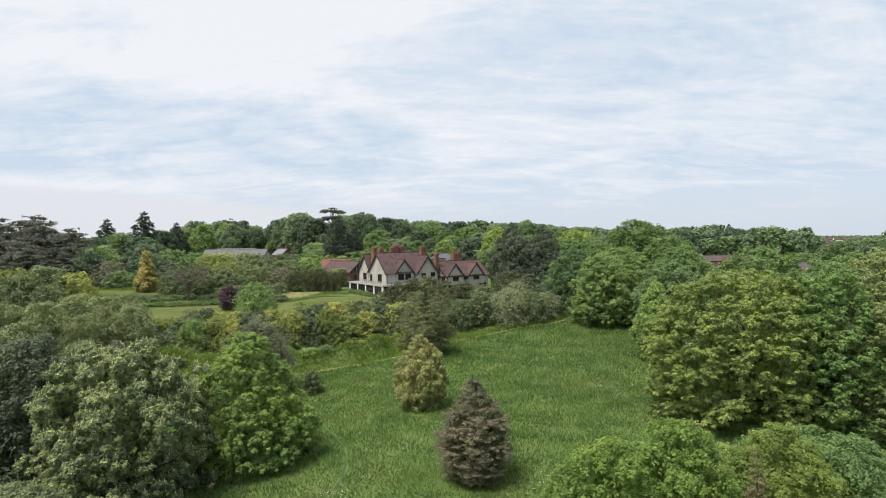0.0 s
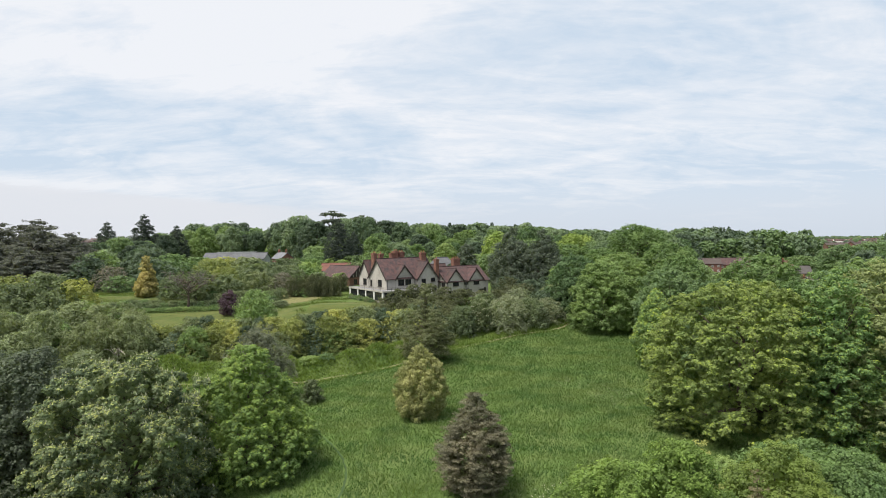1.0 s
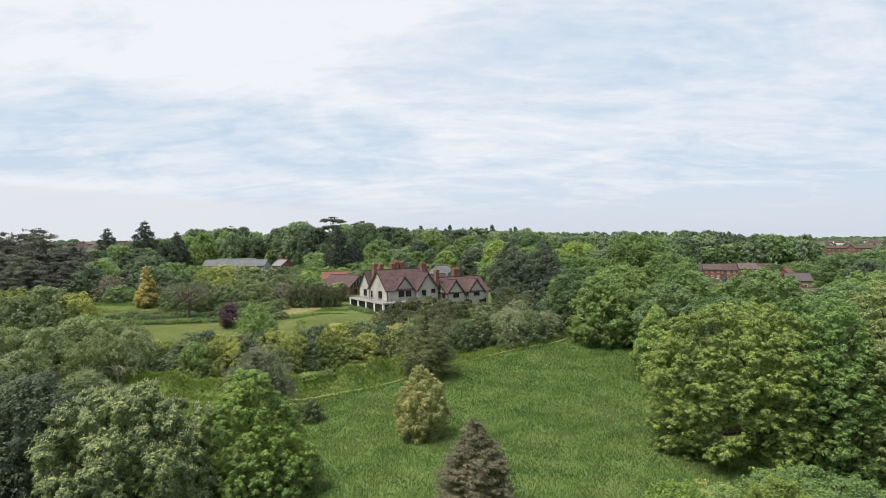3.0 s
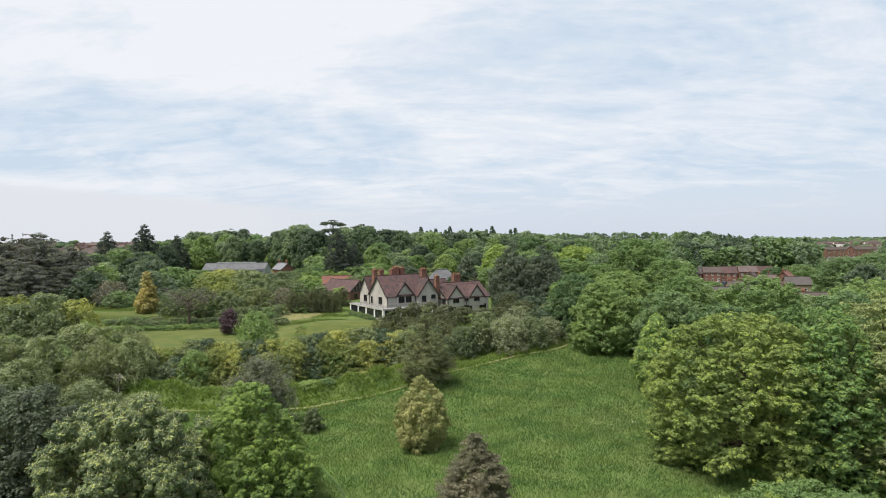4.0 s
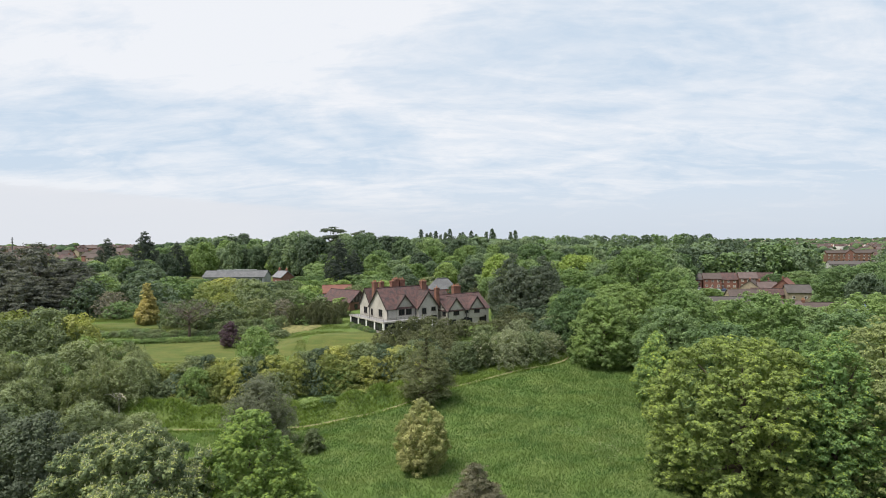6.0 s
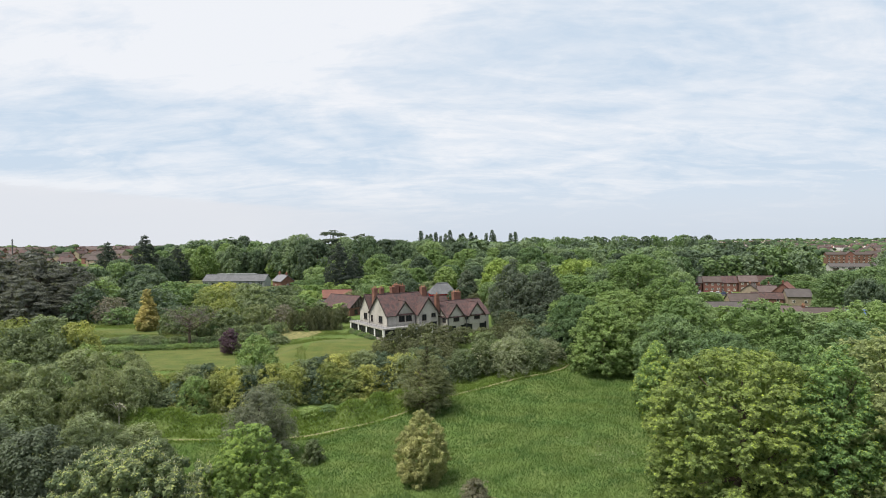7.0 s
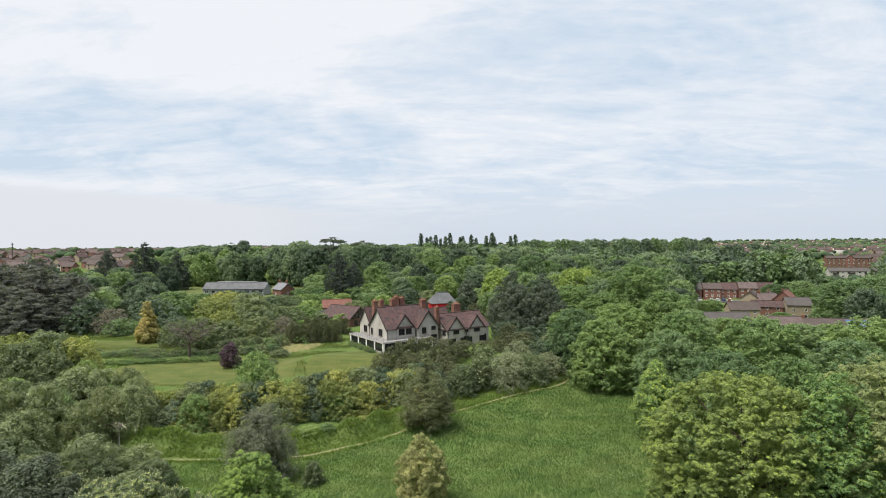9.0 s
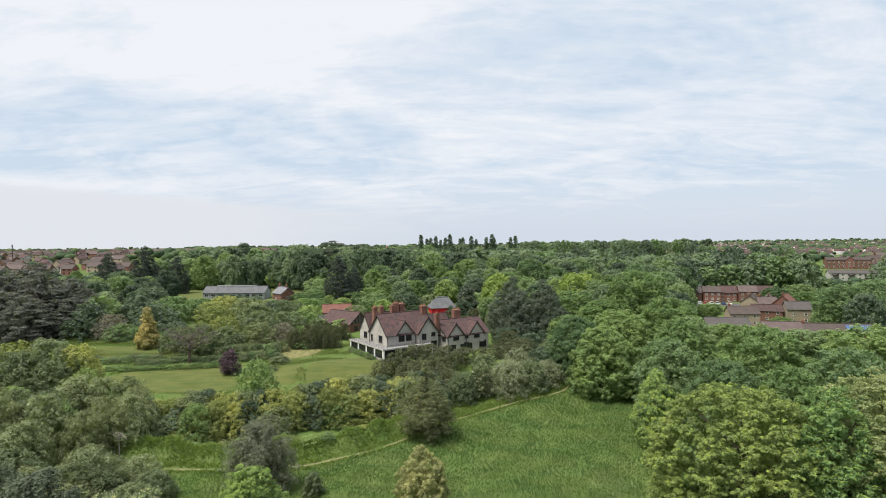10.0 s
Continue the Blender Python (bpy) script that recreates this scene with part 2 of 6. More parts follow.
CONCRETE = mat("pale concrete", (0.42, 0.415, 0.40), 0.9, 0.15, 1)
WOOD = mat("weathered grey timber", (0.22, 0.18, 0.14), 0.9, 0.25, 3, stretch=(1, 1, 0.2))
WOOD_GREY = mat("grey twigs", (0.16, 0.145, 0.125), 0.9, 0.25, 3)
GLASS = mat("dark window glass", (0.018, 0.021, 0.025), 0.08, 0.1, 1, spec=0.6)


# ---------------- helpers of this scene ----------------
def smooth(a, b, v):
    t = np.clip((np.asarray(v, float) - a) / (b - a), 0, 1)
    return t * t * (3 - 2 * t)


PROFILE_Y = [-200, 60, 72, 84, 100, 112, 126, 140, 155, 170, 200, 270, 420, 700, 1400, 2500, 5000]
PROFILE_Z = [-1.5, -1.4, -0.8, 0.5, 0.9, 2.3, 3.6, 5.4, 7.8, 10.2, 12.2, 15.6, 15.0, 9.0, 2.0, -8.0, -32.0]


PATH = [(-66, 105.5), (-52, 106), (-36, 106.5), (-24, 108), (-15, 112.5), (-8, 118), (0, 125.5), (8, 131), (16, 135.5), (23, 139), (28, 142.5), (31, 147)]
pth = np.array(PATH)


def off_path(x, y):
    """Distance beyond the path, positive on the bank's side."""
    return y - np.interp(x, pth[:, 0], pth[:, 1])


def ground(x, y):
    """Height of the ground: a valley meadow, the slope up to the house, a plateau that falls to the right."""
    x, y = np.asarray(x, float), np.asarray(y, float)
    z = np.interp(y, PROFILE_Y, PROFILE_Z)
    z = 0.5 * z + 0.25 * (np.interp(y - 6, PROFILE_Y, PROFILE_Z) + np.interp(y + 6, PROFILE_Y, PROFILE_Z))
    right = smooth(45, 125, x) * smooth(120, 200, y) * (1 - smooth(500, 900, y))
    z = z * (1 - right) + right * (4.0 + 1.5 * smooth(250, 330, y) - 4.0 * smooth(380, 480, y))
    left = smooth(-40, -75, x) * (1 - smooth(110, 150, y))
    z = z + 2.2 * left * smooth(70, 95, y)
    # the suburb's hill
    z = z + 12.0 * smooth(-185, -290, x) * smooth(380, 760, y) * (1 - smooth(1000, 1600, y))
    # grassy bank above the path
    d = off_path(x, y)
    z = z + 2.9 * np.exp(-((d - 4.3) / 2.0) ** 2) * smooth(-62, -54, x) * (1 - smooth(-8, 0, x)) * (1 + 0.22 * np.sin(x * 0.33) + 0.14 * np.sin(x * 0.9 + y * 0.7))
    # level terrace on which the house stands
    e = np.maximum(np.abs(x + 9) / 27, np.abs(y - 171) / 17)
    w = 1 - smooth(0.85, 1.35, e)
    z = z * (1 - w) + 10.2 * w
    z = z + 0.25 * np.sin(x * 0.21 + 1.3) * np.sin(y * 0.17) * (1 - smooth(150, 165, y))
    return z


def gz(x, y):
    return float(ground(x, y))


def mesh_from(name, verts, faces, *mats, idx=None, smooth_faces=False):
    """A mesh out of arrays: verts (n, 3), faces (m, k)."""
    me = bpy.data.meshes.new(name)
    verts, faces = np.asarray(verts, np.float32), np.asarray(faces, np.int32)
    me.vertices.add(len(verts))
    me.vertices.foreach_set("co", verts.ravel())
    m, k = faces.shape
    me.loops.add(m * k)
    me.loops.foreach_set("vertex_index", faces.ravel())
    me.polygons.add(m)
    me.polygons.foreach_set("loop_start", np.arange(0, m * k, k, dtype=np.int32))
    me.polygons.foreach_set("loop_total", np.full(m, k, np.int32))
    if idx is not None:
        me.polygons.foreach_set("material_index", np.asarray(idx, np.int32))
    if smooth_faces:
        me.polygons.foreach_set("use_smooth", np.ones(m, bool))
    me.update(calc_edges=True)
    me.validate()
    for a in mats:
        me.materials.append(a)
    return me


def place(name, me, parent=None, label="", at=None):
    ob = new(name, me)
    if parent:
        ob.parent = parent
    if at is not None:
        ob.matrix_local = at
    if label:
        ob["label"] = label
    return ob


def part(name, bm, material, parent, label="", at=None):
    """Links a bmesh as one mesh object under a thing or part."""
    me = bpy.data.meshes.new(name)
    bm.to_mesh(me)
    bm.free()
    me.materials.append(material)
    return place(name, me, parent, label, at)


def box(bm, x0, x1, y0, y1, z0, z1):
    v = [bm.verts.new((x, y, z)) for z in (z0, z1) for x, y in ((x0, y0), (x1, y0), (x1, y1), (x0, y1))]
    for f in ((3, 2, 1, 0), (4, 5, 6, 7), (0, 1, 5, 4), (1, 2, 6, 5), (2, 3, 7, 6), (3, 0, 4, 7)):
        bm.faces.new([v[i] for i in f])
    return bm


def boxes(*bs, bevel=0.0):
    bm = bmesh.new()
    for b in bs:
        box(bm, *b)
    if bevel:
        bmesh.ops.bevel(bm, geom=bm.edges[:], offset=bevel, segments=1, affect="EDGES")
    return bm


def slab(bm, pts, thick):
    """A sloping plate: a polygon with thickness along its normal."""
    pts = [Vector(p) for p in pts]
    n = (pts[1] - pts[0]).cross(pts[2] - pts[0]).normalized()
    if n.z < 0:
        n = -n
        pts.reverse()
    top, bot = [bm.verts.new(p + n * thick) for p in pts], [bm.verts.new(p) for p in pts]
    bm.faces.new(top)
    bm.faces.new(bot[::-1])
    for i in range(len(pts)):
        j = (i + 1) % len(pts)
        bm.faces.new((bot[i], bot[j], top[j], top[i]))
    return bm


def prism(bm, pts, axis, a, b):
    """A polygon of (s, z) points drawn out along x or y from a to b."""
    def at(p, w):
        return (w, p[0], p[1]) if axis == "x" else (p[0], w, p[1])
    A, B = [bm.verts.new(at(p, a)) for p in pts], [bm.verts.new(at(p, b)) for p in pts]
    bm.faces.new(A)
    bm.faces.new(B[::-1])
    for i in range(len(pts)):
        j = (i + 1) % len(pts)
        bm.faces.new((A[j], A[i], B[i], B[j]))
    bmesh.ops.recalc_face_normals(bm, faces=bm.faces[:])
    return bm


def thing(name, label, category, at, group="", kind=""):
    ob = new(name)
    ob.matrix_world = at
    ob.empty_display_size = 0.3
    return tagged(ob, label, category, group, kind)


def unit(v):
    return v / np.maximum(np.linalg.norm(v, axis=-1, keepdims=True), 1e-9)


# profiles: radius of the crown over its height, both 0 to 1
def dome(h):
    return np.sqrt(np.clip(1 - (np.abs(h - 0.38) / 0.63) ** 2.3, 0.02, 1))


def mound(h):
    return np.sqrt(np.clip(1 - np.clip(h, 0, 1) ** 2.4, 0.02, 1))


def egg(h):
    return np.clip(np.sqrt(np.clip(1 - (np.abs(h - 0.33) / 0.68) ** 2.2, 0.02, 1)), 0.05, 1)


def full(h):
    return np.sqrt(np.clip(1 - (np.abs(h - 0.4) / 0.61) ** 3.0, 0.02, 1))


def cone(h):
    return 0.06 + 0.94 * (1 - h) ** 0.8 * np.minimum(1, 0.55 + 3.0 * h)


def spire(h):
    return np.clip(np.minimum(1, 0.6 + h * 2) * (1.04 - h ** 2.2), 0.08, 1)


def flame(h):
    return np.where(h < 0.32, 0.72 + 0.28 * np.sin(np.clip(h / 0.32, 0, 1) * 1.5708), np.clip(1 - (np.maximum(h - 0.32, 0) / 0.69) ** 2.2, 0.03, 1))


def skirt(h):
    """Full to the ground, with a broad rounded shoulder."""
    return np.sqrt(np.clip(1 - np.clip((h - 0.30) / 0.71, 0, 1) ** 2.6, 0.02, 1)) * (0.93 + 0.07 * np.sin(np.clip(h / 0.3, 0, 1) * 1.57))


def tier_cone(h):
    """A young conifer: widest low down, straight-sided, with a blunt tip."""
    return np.where(h < 0.25, 0.72 + 1.12 * h, 1.03 - 0.98 * np.clip((h - 0.22) / 0.78, 0, 1) ** 1.35) + 0.03


def umbrella(h):
    return np.interp(h, [0, 0.3, 0.6, 0.8, 1.0], [0.30, 0.45, 0.62, 1.0, 0.62])


def haystack(h):
    return np.interp(h, [0, 0.22, 0.5, 0.75, 0.9, 1.0], [1.0, 0.98, 0.78, 0.52, 0.33, 0.10])


def blunt_cone(h):
    return np.interp(h, [0, 0.3, 0.6, 0.85, 1.0], [0.95, 1.0, 0.78, 0.42, 0.12])


def ovoid(h):
    return np.interp(h, [0, 0.15, 0.35, 0.6, 0.85, 1.0], [0.66, 0.92, 1.0, 0.80, 0.42, 0.14])


def lobes_of(rng, prof, R, H, z0, n, lobe, squash=0.8, tiers=0):
    g = np.linspace(0, 1, 201)
    w = (prof(g) + 0.05) * np.hypot(np.gradient(prof(g), g) * R, H)
    h = np.interp((np.arange(n) + rng.random(n) * 0.8) / n, np.cumsum(w) / w.sum(), g)
    if tiers:
        h = (np.floor(h * tiers) + 0.35 + 0.3 * rng.random(n)) / tiers
    az = np.arange(n) * 2.39996 + rng.random(n) * 0.9
    rl = lobe * rng.uniform(0.6, 1.4, n) * (0.55 + 0.45 * prof(h))
    rad = np.maximum(prof(h) * R * rng.uniform(0.80, 1.06, n) - rl * 0.95, 0)
    z = z0 + h * H * rng.uniform(0.97, 1.02, n)
    z = np.minimum(z, z0 + H - rl * squash * 0.95)
    L = np.stack([rad * np.cos(az), rad * np.sin(az), z, rl, rl, rl * squash], 1)
    L[-1] = (0, 0, z0 + H - lobe * squash * 0.85, lobe * 0.8, lobe * 0.8, lobe * squash * 0.8)
    k = max(5, int(H / R * 3))
    hc = (np.arange(k) + 0.5) / k
    rc = prof(hc) * R * 0.64
    C = np.stack([0 * hc, 0 * hc, z0 + hc * H * 0.86, rc, rc, np.full(k, max(H / k * 0.7, 0.2))], 1)
    return L, C


def crown(name, seed, prof, R, H, z0, n, lobe, sprays, leaves, spray_r, size, mats, upward=0.45, jitter=0.38, squash=0.8, slim=0.42, blossom=0.0, droop=0.05, loose=0.12, tri=True, inner=1.3, tiers=0, gather=2.4, puff=1.0, core=0.48, spread=0.0, candles=0.0, tips=0.0, tip=1):
    """Foliage: lobes on the crown's outline, sprays on the lobes, folded leaves in the sprays, and the inner boughs."""
    rng = np.random.default_rng(seed)
    L, C = lobes_of(rng, prof, R - spray_r * 0.4, H - spray_r * 0.4, z0, n, lobe, squash, tiers)
    C[:, 3:5] *= core / 0.64
    if spread:
        f = 1 - spread * rng.random((len(L), 1))
        L[:, :3] = L[:, :3] * f + np.array([0, 0, z0 + 0.3 * H]) * (1 - f)
    many = int(sprays * inner)
    sprays, leaves, spray_r = int(sprays / gather), int(leaves * gather), spray_r * gather ** 0.35
    area = L[:, 3] * L[:, 5]
    pick = rng.choice(len(L), int(sprays * 1.9), p=area / area.sum())
    out = unit(np.stack([L[pick, 0], L[pick, 1], 0.5 * (L[pick, 2] - z0 - H * 0.4)], 1) + 1e-3)
    u = unit(rng.normal(size=(len(pick), 3)) + 0.9 * out + np.array([0, 0, 0.75]))
    p = L[pick, :3] + u * L[pick, 3:] * (1 + rng.normal(0, loose, (len(pick), 1)))
    d = np.ones(len(p), bool)
    for i in range(len(L)):
        q = ((p - L[i, :3]) / L[i, 3:])
        d &= ((q * q).sum(1) > 0.72) | (pick == i)
    d &= p[:, 2] > z0 * 0.7
    keep = np.flatnonzero(d)[:sprays]
    p, u = p[keep], u[keep]
    nrm = unit(u * 0.7 + np.array([0, 0, upward]) + rng.normal(0, 0.25, u.shape))
    k = leaves
    sr = spray_r * rng.uniform(0.65, 1.35, (len(p), 1))
    P, Nn, S = np.repeat(p, k, 0), np.repeat(nrm, k, 0), np.repeat(sr, k, 0)
    # each spray is a small cap of leaves that turn outward towards its rim
    v = unit(rng.normal(size=Nn.shape) + Nn * 0.9)
    rho = np.sqrt(rng.random((len(P), 1)))
    P = P + v * S * (0.45 + 0.55 * rho) * np.array([1, 1, puff]) - np.array([0, 0, 1]) * rho ** 2 * S * droop
    n2 = unit(v + np.array([0, 0, upward * 0.6]) + rng.normal(0, jitter, Nn.shape))
    a = unit(np.cross(n2, rng.normal(size=Nn.shape)))
    a = unit(a + rng.normal(0, 0.6, a.shape))
    b = unit(np.cross(n2, a))
    a = np.cross(b, n2)
    s = size * rng.uniform(0.6, 1.35, (len(P), 1))
    if tri:
        V = np.stack([P - a * s * 0.55 - b * s * slim, P - a * s * 0.3 + b * s * slim * 1.3, P + a * s * 0.75 - n2 * s * 0.1], 1).reshape(-1, 3)
        F = np.arange(len(V)).reshape(-1, 3)
    else:
        V = np.stack([P - a * s * 0.5, P + b * s * slim + n2 * s * 0.10, P + a * s * 0.58 - n2 * s * 0.12, P - b * s * slim + n2 * s * 0.10], 1).reshape(-1, 3)
        base = np.arange(0, len(V), 4)[:, None]
        F = np.concatenate([base + np.array([0, 1, 2]), base + np.array([0, 2, 3])])
    idx = np.zeros(len(F), int)
    if blossom:
        bl = (v[:, 2] > 0.55) & (rng.random(len(P)) < blossom * 0.30 * np.clip(0.35 + Nn[:, 2], 0, 1.2))
        idx = bl.astype(int) if tri else np.concatenate([bl, bl]).astype(int)
    if tips:
        # paler new growth at the heads of the sprays, with their highlights painted in
        idx[((v * Nn).sum(1) > 0.78) & (rng.random(len(P)) < tips)] = tip
    vs, fs, n0 = [V], [F], len(V)
    if candles:
        # upright flower spikes on the sprays that face the sky
        on = np.flatnonzero((nrm[:, 2] > 0.45) & (rng.random(len(p)) < candles))
        o = p[on] + nrm[on] * sr[on] * 0.85
        turn = rng.random(len(on)) * 3.14
        for k in (0.0, 1.57):
            e = np.stack([np.cos(turn + k), np.sin(turn + k), 0 * turn], 1) * 0.09
            vs.append(np.stack([o - e, o + e, o + np.array([0, 0, 0.27])], 1).reshape(-1, 3))
            fs.append(np.arange(3 * len(on)).reshape(-1, 3) + n0)
            n0 += 3 * len(on)
            idx = np.concatenate([idx, np.ones(len(on), int)])
    # inner leaves, larger and at random, close the crown behind the sprays
    m = many
    q = rng.choice(len(L), m, p=area / area.sum())
    w = unit(rng.normal(size=(m, 3)) + np.array([0, 0, 0.2]))
    o = L[q, :3] + w * L[q, 3:] * rng.uniform(0.35, 0.80, (m, 1))
    a, b = unit(np.cross(w + rng.normal(0, 0.5, w.shape), rng.normal(size=w.shape))), unit(rng.normal(size=w.shape))
    sz = min(size * 2.4, 0.5 * lobe) * rng.uniform(0.7, 1.3, (m, 1))
    vs.append(np.stack([o - a * sz * 0.6, o + a * sz * 0.6, o + b * sz * 0.7], 1).reshape(-1, 3))
    fs.append(np.arange(3 * m).reshape(-1, 3) + n0)
    n0 += 3 * m
    # leafy inner boughs round the trunk
    m = max(150, int(sprays * 0.7))
    face = 4.2 * (C[:, 3] * C[:, 5])
    q = rng.choice(len(C), m, p=face / face.sum())
    w = unit(rng.normal(size=(m, 3)))
    o = C[q, :3] + w * C[q, 3:] * rng.uniform(0.75, 1.0, (m, 1))
    a = unit(np.cross(w + rng.normal(0, 0.35, w.shape), rng.normal(size=w.shape)))
    b = unit(np.cross(w + rng.normal(0, 0.35, w.shape), a))
    sz = math.sqrt(2.0 * 2.2 * face.sum() / m) * rng.uniform(0.6, 1.2, (m, 1))
    vs.append(np.stack([o - a * sz * 0.5, o + a * sz * 0.5, o + b * sz * 0.8], 1).reshape(-1, 3))
    fs.append(np.arange(3 * m).reshape(-1, 3) + n0)
    V, F = np.concatenate(vs), np.concatenate(fs)
    idx = np.concatenate([idx, np.zeros(len(F) - len(idx), int)])
    return mesh_from(name, V, F, *mats, idx=idx), L


def tube(vs, fs, a, b, ra, rb, k=6):
    a, b = np.asarray(a, float), np.asarray(b, float)
    d = unit(b - a)
    s = unit(np.cross(d, [0.3, 0.9, 0.1]))
    t = np.cross(d, s)
    n0 = sum(len(v) for v in vs)
    ang = np.arange(k) * 2 * np.pi / k
    ring = np.cos(ang)[:, None] * s + np.sin(ang)[:, None] * t
    vs.append(np.concatenate([a + ring * ra, b + ring * rb]))
    i = np.arange(k)
    j = (i + 1) % k
    fs.append(np.stack([n0 + i, n0 + j, n0 + k + j, n0 + k + i], 1))


def trunk(name, H, r, L, limbs, seed=0, k=7, flare=1.5):
    """A tapered trunk with limbs that reach into the lobes of the crown."""
    rng = np.random.default_rng(seed)
    vs, fs = [], []
    pts = [np.array([0, 0, -0.6])] + [np.array([rng.normal(0, 0.12 * r), rng.normal(0, 0.12 * r), H * f]) for f in (0.06, 0.3, 0.6, 0.85)]
    rad = [r * flare, r, r * 0.8, r * 0.45, r * 0.12]
    for i in range(4):
        tube(vs, fs, pts[i], pts[i + 1], rad[i], rad[i + 1], k)
    for i in rng.permutation(len(L))[:limbs]:
        c = L[i, :3]
        z = np.clip(c[2] - np.hypot(c[0], c[1]) * 0.6, H * 0.12, H * 0.7)
        mid = np.array([c[0] * 0.5, c[1] * 0.5, z + (c[2] - z) * 0.4])
        rr = r * (0.5 - 0.35 * z / H)
        tube(vs, fs, (0, 0, z), mid, rr, rr * 0.6, 5)
        tube(vs, fs, mid, c, rr * 0.6, rr * 0.2, 5)
    return mesh_from(name, np.concatenate(vs), np.concatenate(fs), BARK, smooth_faces=True)


def tree(name, label, category, x, y, mesh, tr, z=None, turn=0.0, group="", scale=1.0):
    at = pose(x, y, (gz(x, y) if z is None else z) - 0.05, 0, 0, turn)
    ob = thing(name, label, category, at, group)
    if tr:
        place("trunk", tr, ob)
    else:
        place("stems", STEMS, ob)
    place("crown", mesh, ob)
    ob.scale = (scale, scale, scale)
    return ob


sv, sf = [], []
for i in range(5):
    tube(sv, sf, (0.25 * math.cos(i * 1.3), 0.25 * math.sin(i * 1.3), -0.3), (1.3 * math.cos(i * 1.3), 1.3 * math.sin(i * 1.3), 2.4), 0.09, 0.04, 4)
STEMS = mesh_from("stems", np.concatenate(sv), np.concatenate(sf), BARK)


# ---------------- ground, path, lawns ----------------

gx = np.concatenate([-np.geomspace(4600, 130, 34)[:-1], np.linspace(-130, 110, 150), np.geomspace(110, 4600, 34)[1:]])
gy = np.concatenate([[-1500, -500, -150, -40], np.linspace(0, 210, 130), np.geomspace(210, 4600, 60)[1:]])
GX, GY = np.meshgrid(gx, gy)
gv = np.stack([GX, GY, ground(GX, GY)], -1).reshape(-1, 3)
nx = len(gx)
gi = (np.arange(len(gy) - 1)[:, None] * nx + np.arange(nx - 1)).ravel()
ground_ob = new("ground", mesh_from("ground", gv, np.stack([gi, gi + 1, gi + nx + 1, gi + nx], 1), GROUND, smooth_faces=True))
tagged(ground_ob, "rough green turf of the valley meadow and fields", "ground", kind="structure")


def strip(name, pts, width, material, label, category, lift=0.05, ragged=0.15, seed=1):
    """A band that follows the ground along a line."""
    rng = np.random.default_rng(seed)
    pts = np.array(pts, float)
    s = np.concatenate([[0], np.cumsum(np.linalg.norm(np.diff(pts, axis=0), axis=1))])
    q = np.arange(0, s[-1], 0.8)
    c = np.stack([np.interp(q, s, pts[:, 0]), np.interp(q, s, pts[:, 1])], 1)
    for _ in range(6):
        c[1:-1] = 0.25 * c[:-2] + 0.5 * c[1:-1] + 0.25 * c[2:]
    d = unit(np.gradient(c, axis=0))
    n = np.stack([-d[:, 1], d[:, 0]], 1)
    rows = []
    for k in (-0.5, -0.17, 0.17, 0.5):
        w = width * (k + (rng.normal(0, ragged, len(c)) * 0.5 if abs(k) == 0.5 else 0))
        p = c + n * np.reshape(w, (-1, 1))
        rows.append(np.concatenate([p, (ground(p[:, 0], p[:, 1]) + lift - (0.04 if abs(k) == 0.5 else 0))[:, None]], 1))
    m = len(c)
    v = np.concatenate(rows)
    f = [(a * m + i, a * m + i + 1, (a + 1) * m + i + 1, (a + 1) * m + i) for a in range(3) for i in range(m - 1)]
    ob = new(name, mesh_from(name, v, f, material))
    return tagged(ob, label, category, kind="structure")


strip("path", PATH, 0.55, EARTH, "narrow trodden earth path along the foot of the bank", "path")
# track strip darkened to paint the shade in the gap between blades
strip("track", [(-13, 57), (-11.8, 64), (-11.5, 69), (-12.2, 74), (-14.2, 79), (-18, 85)], 0.34, mat("crushed grass with painted shade", (0.042, 0.080, 0.024), 0.9, 0.3), "faint track of crushed grass with painted shade through the meadow", "path", lift=0.03, ragged=0.5)


def patch(name, cx, cy, rx, ry, turn, material, label, lift=0.06, seed=3):
    """A lawn: a rounded sheet on the ground."""
    k, rings = 48, 14
    a = np.linspace(0, 2 * np.pi, k, endpoint=False)
    wob = 1 + 0.06 * np.sin(3 * a + seed) + 0.04 * np.sin(7 * a + seed * 2)
    vs = [[(cx, cy, gz(cx, cy) + lift)]]
    ct, st = math.cos(radians(turn)), math.sin(radians(turn))
    for r in range(1, rings + 1):
        f = r / rings
        sq = (np.abs(np.cos(a)) ** 4 + np.abs(np.sin(a)) ** 4) ** -0.25
        X, Y = rx * f * wob * sq * np.cos(a), ry * f * wob * sq * np.sin(a)
        X, Y = cx + X * ct - Y * st, cy + X * st + Y * ct
        vs.append(np.stack([X, Y, ground(X, Y) + lift * (1.0 if r < rings else 0.2)], 1))
    v = np.concatenate(vs)
    f = []
    for r in range(rings):
        for i in range(k):
            j = (i + 1) % k
            f.append((0, 1 + i, 1 + j, 0) if r == 0 else (1 + (r - 1) * k + i, 1 + r * k + i, 1 + r * k + j, 1 + (r - 1) * k + j))
    me = bpy.data.meshes.new(name)
    me.from_pydata(v.tolist(), [], [q[:3] if q[0] == q[3] else q for q in f])
    me.materials.append(material)
    me.polygons.foreach_set("use_smooth", np.ones(len(me.polygons), bool))
    return tagged(new(name, me), label, "lawn", kind="structure")


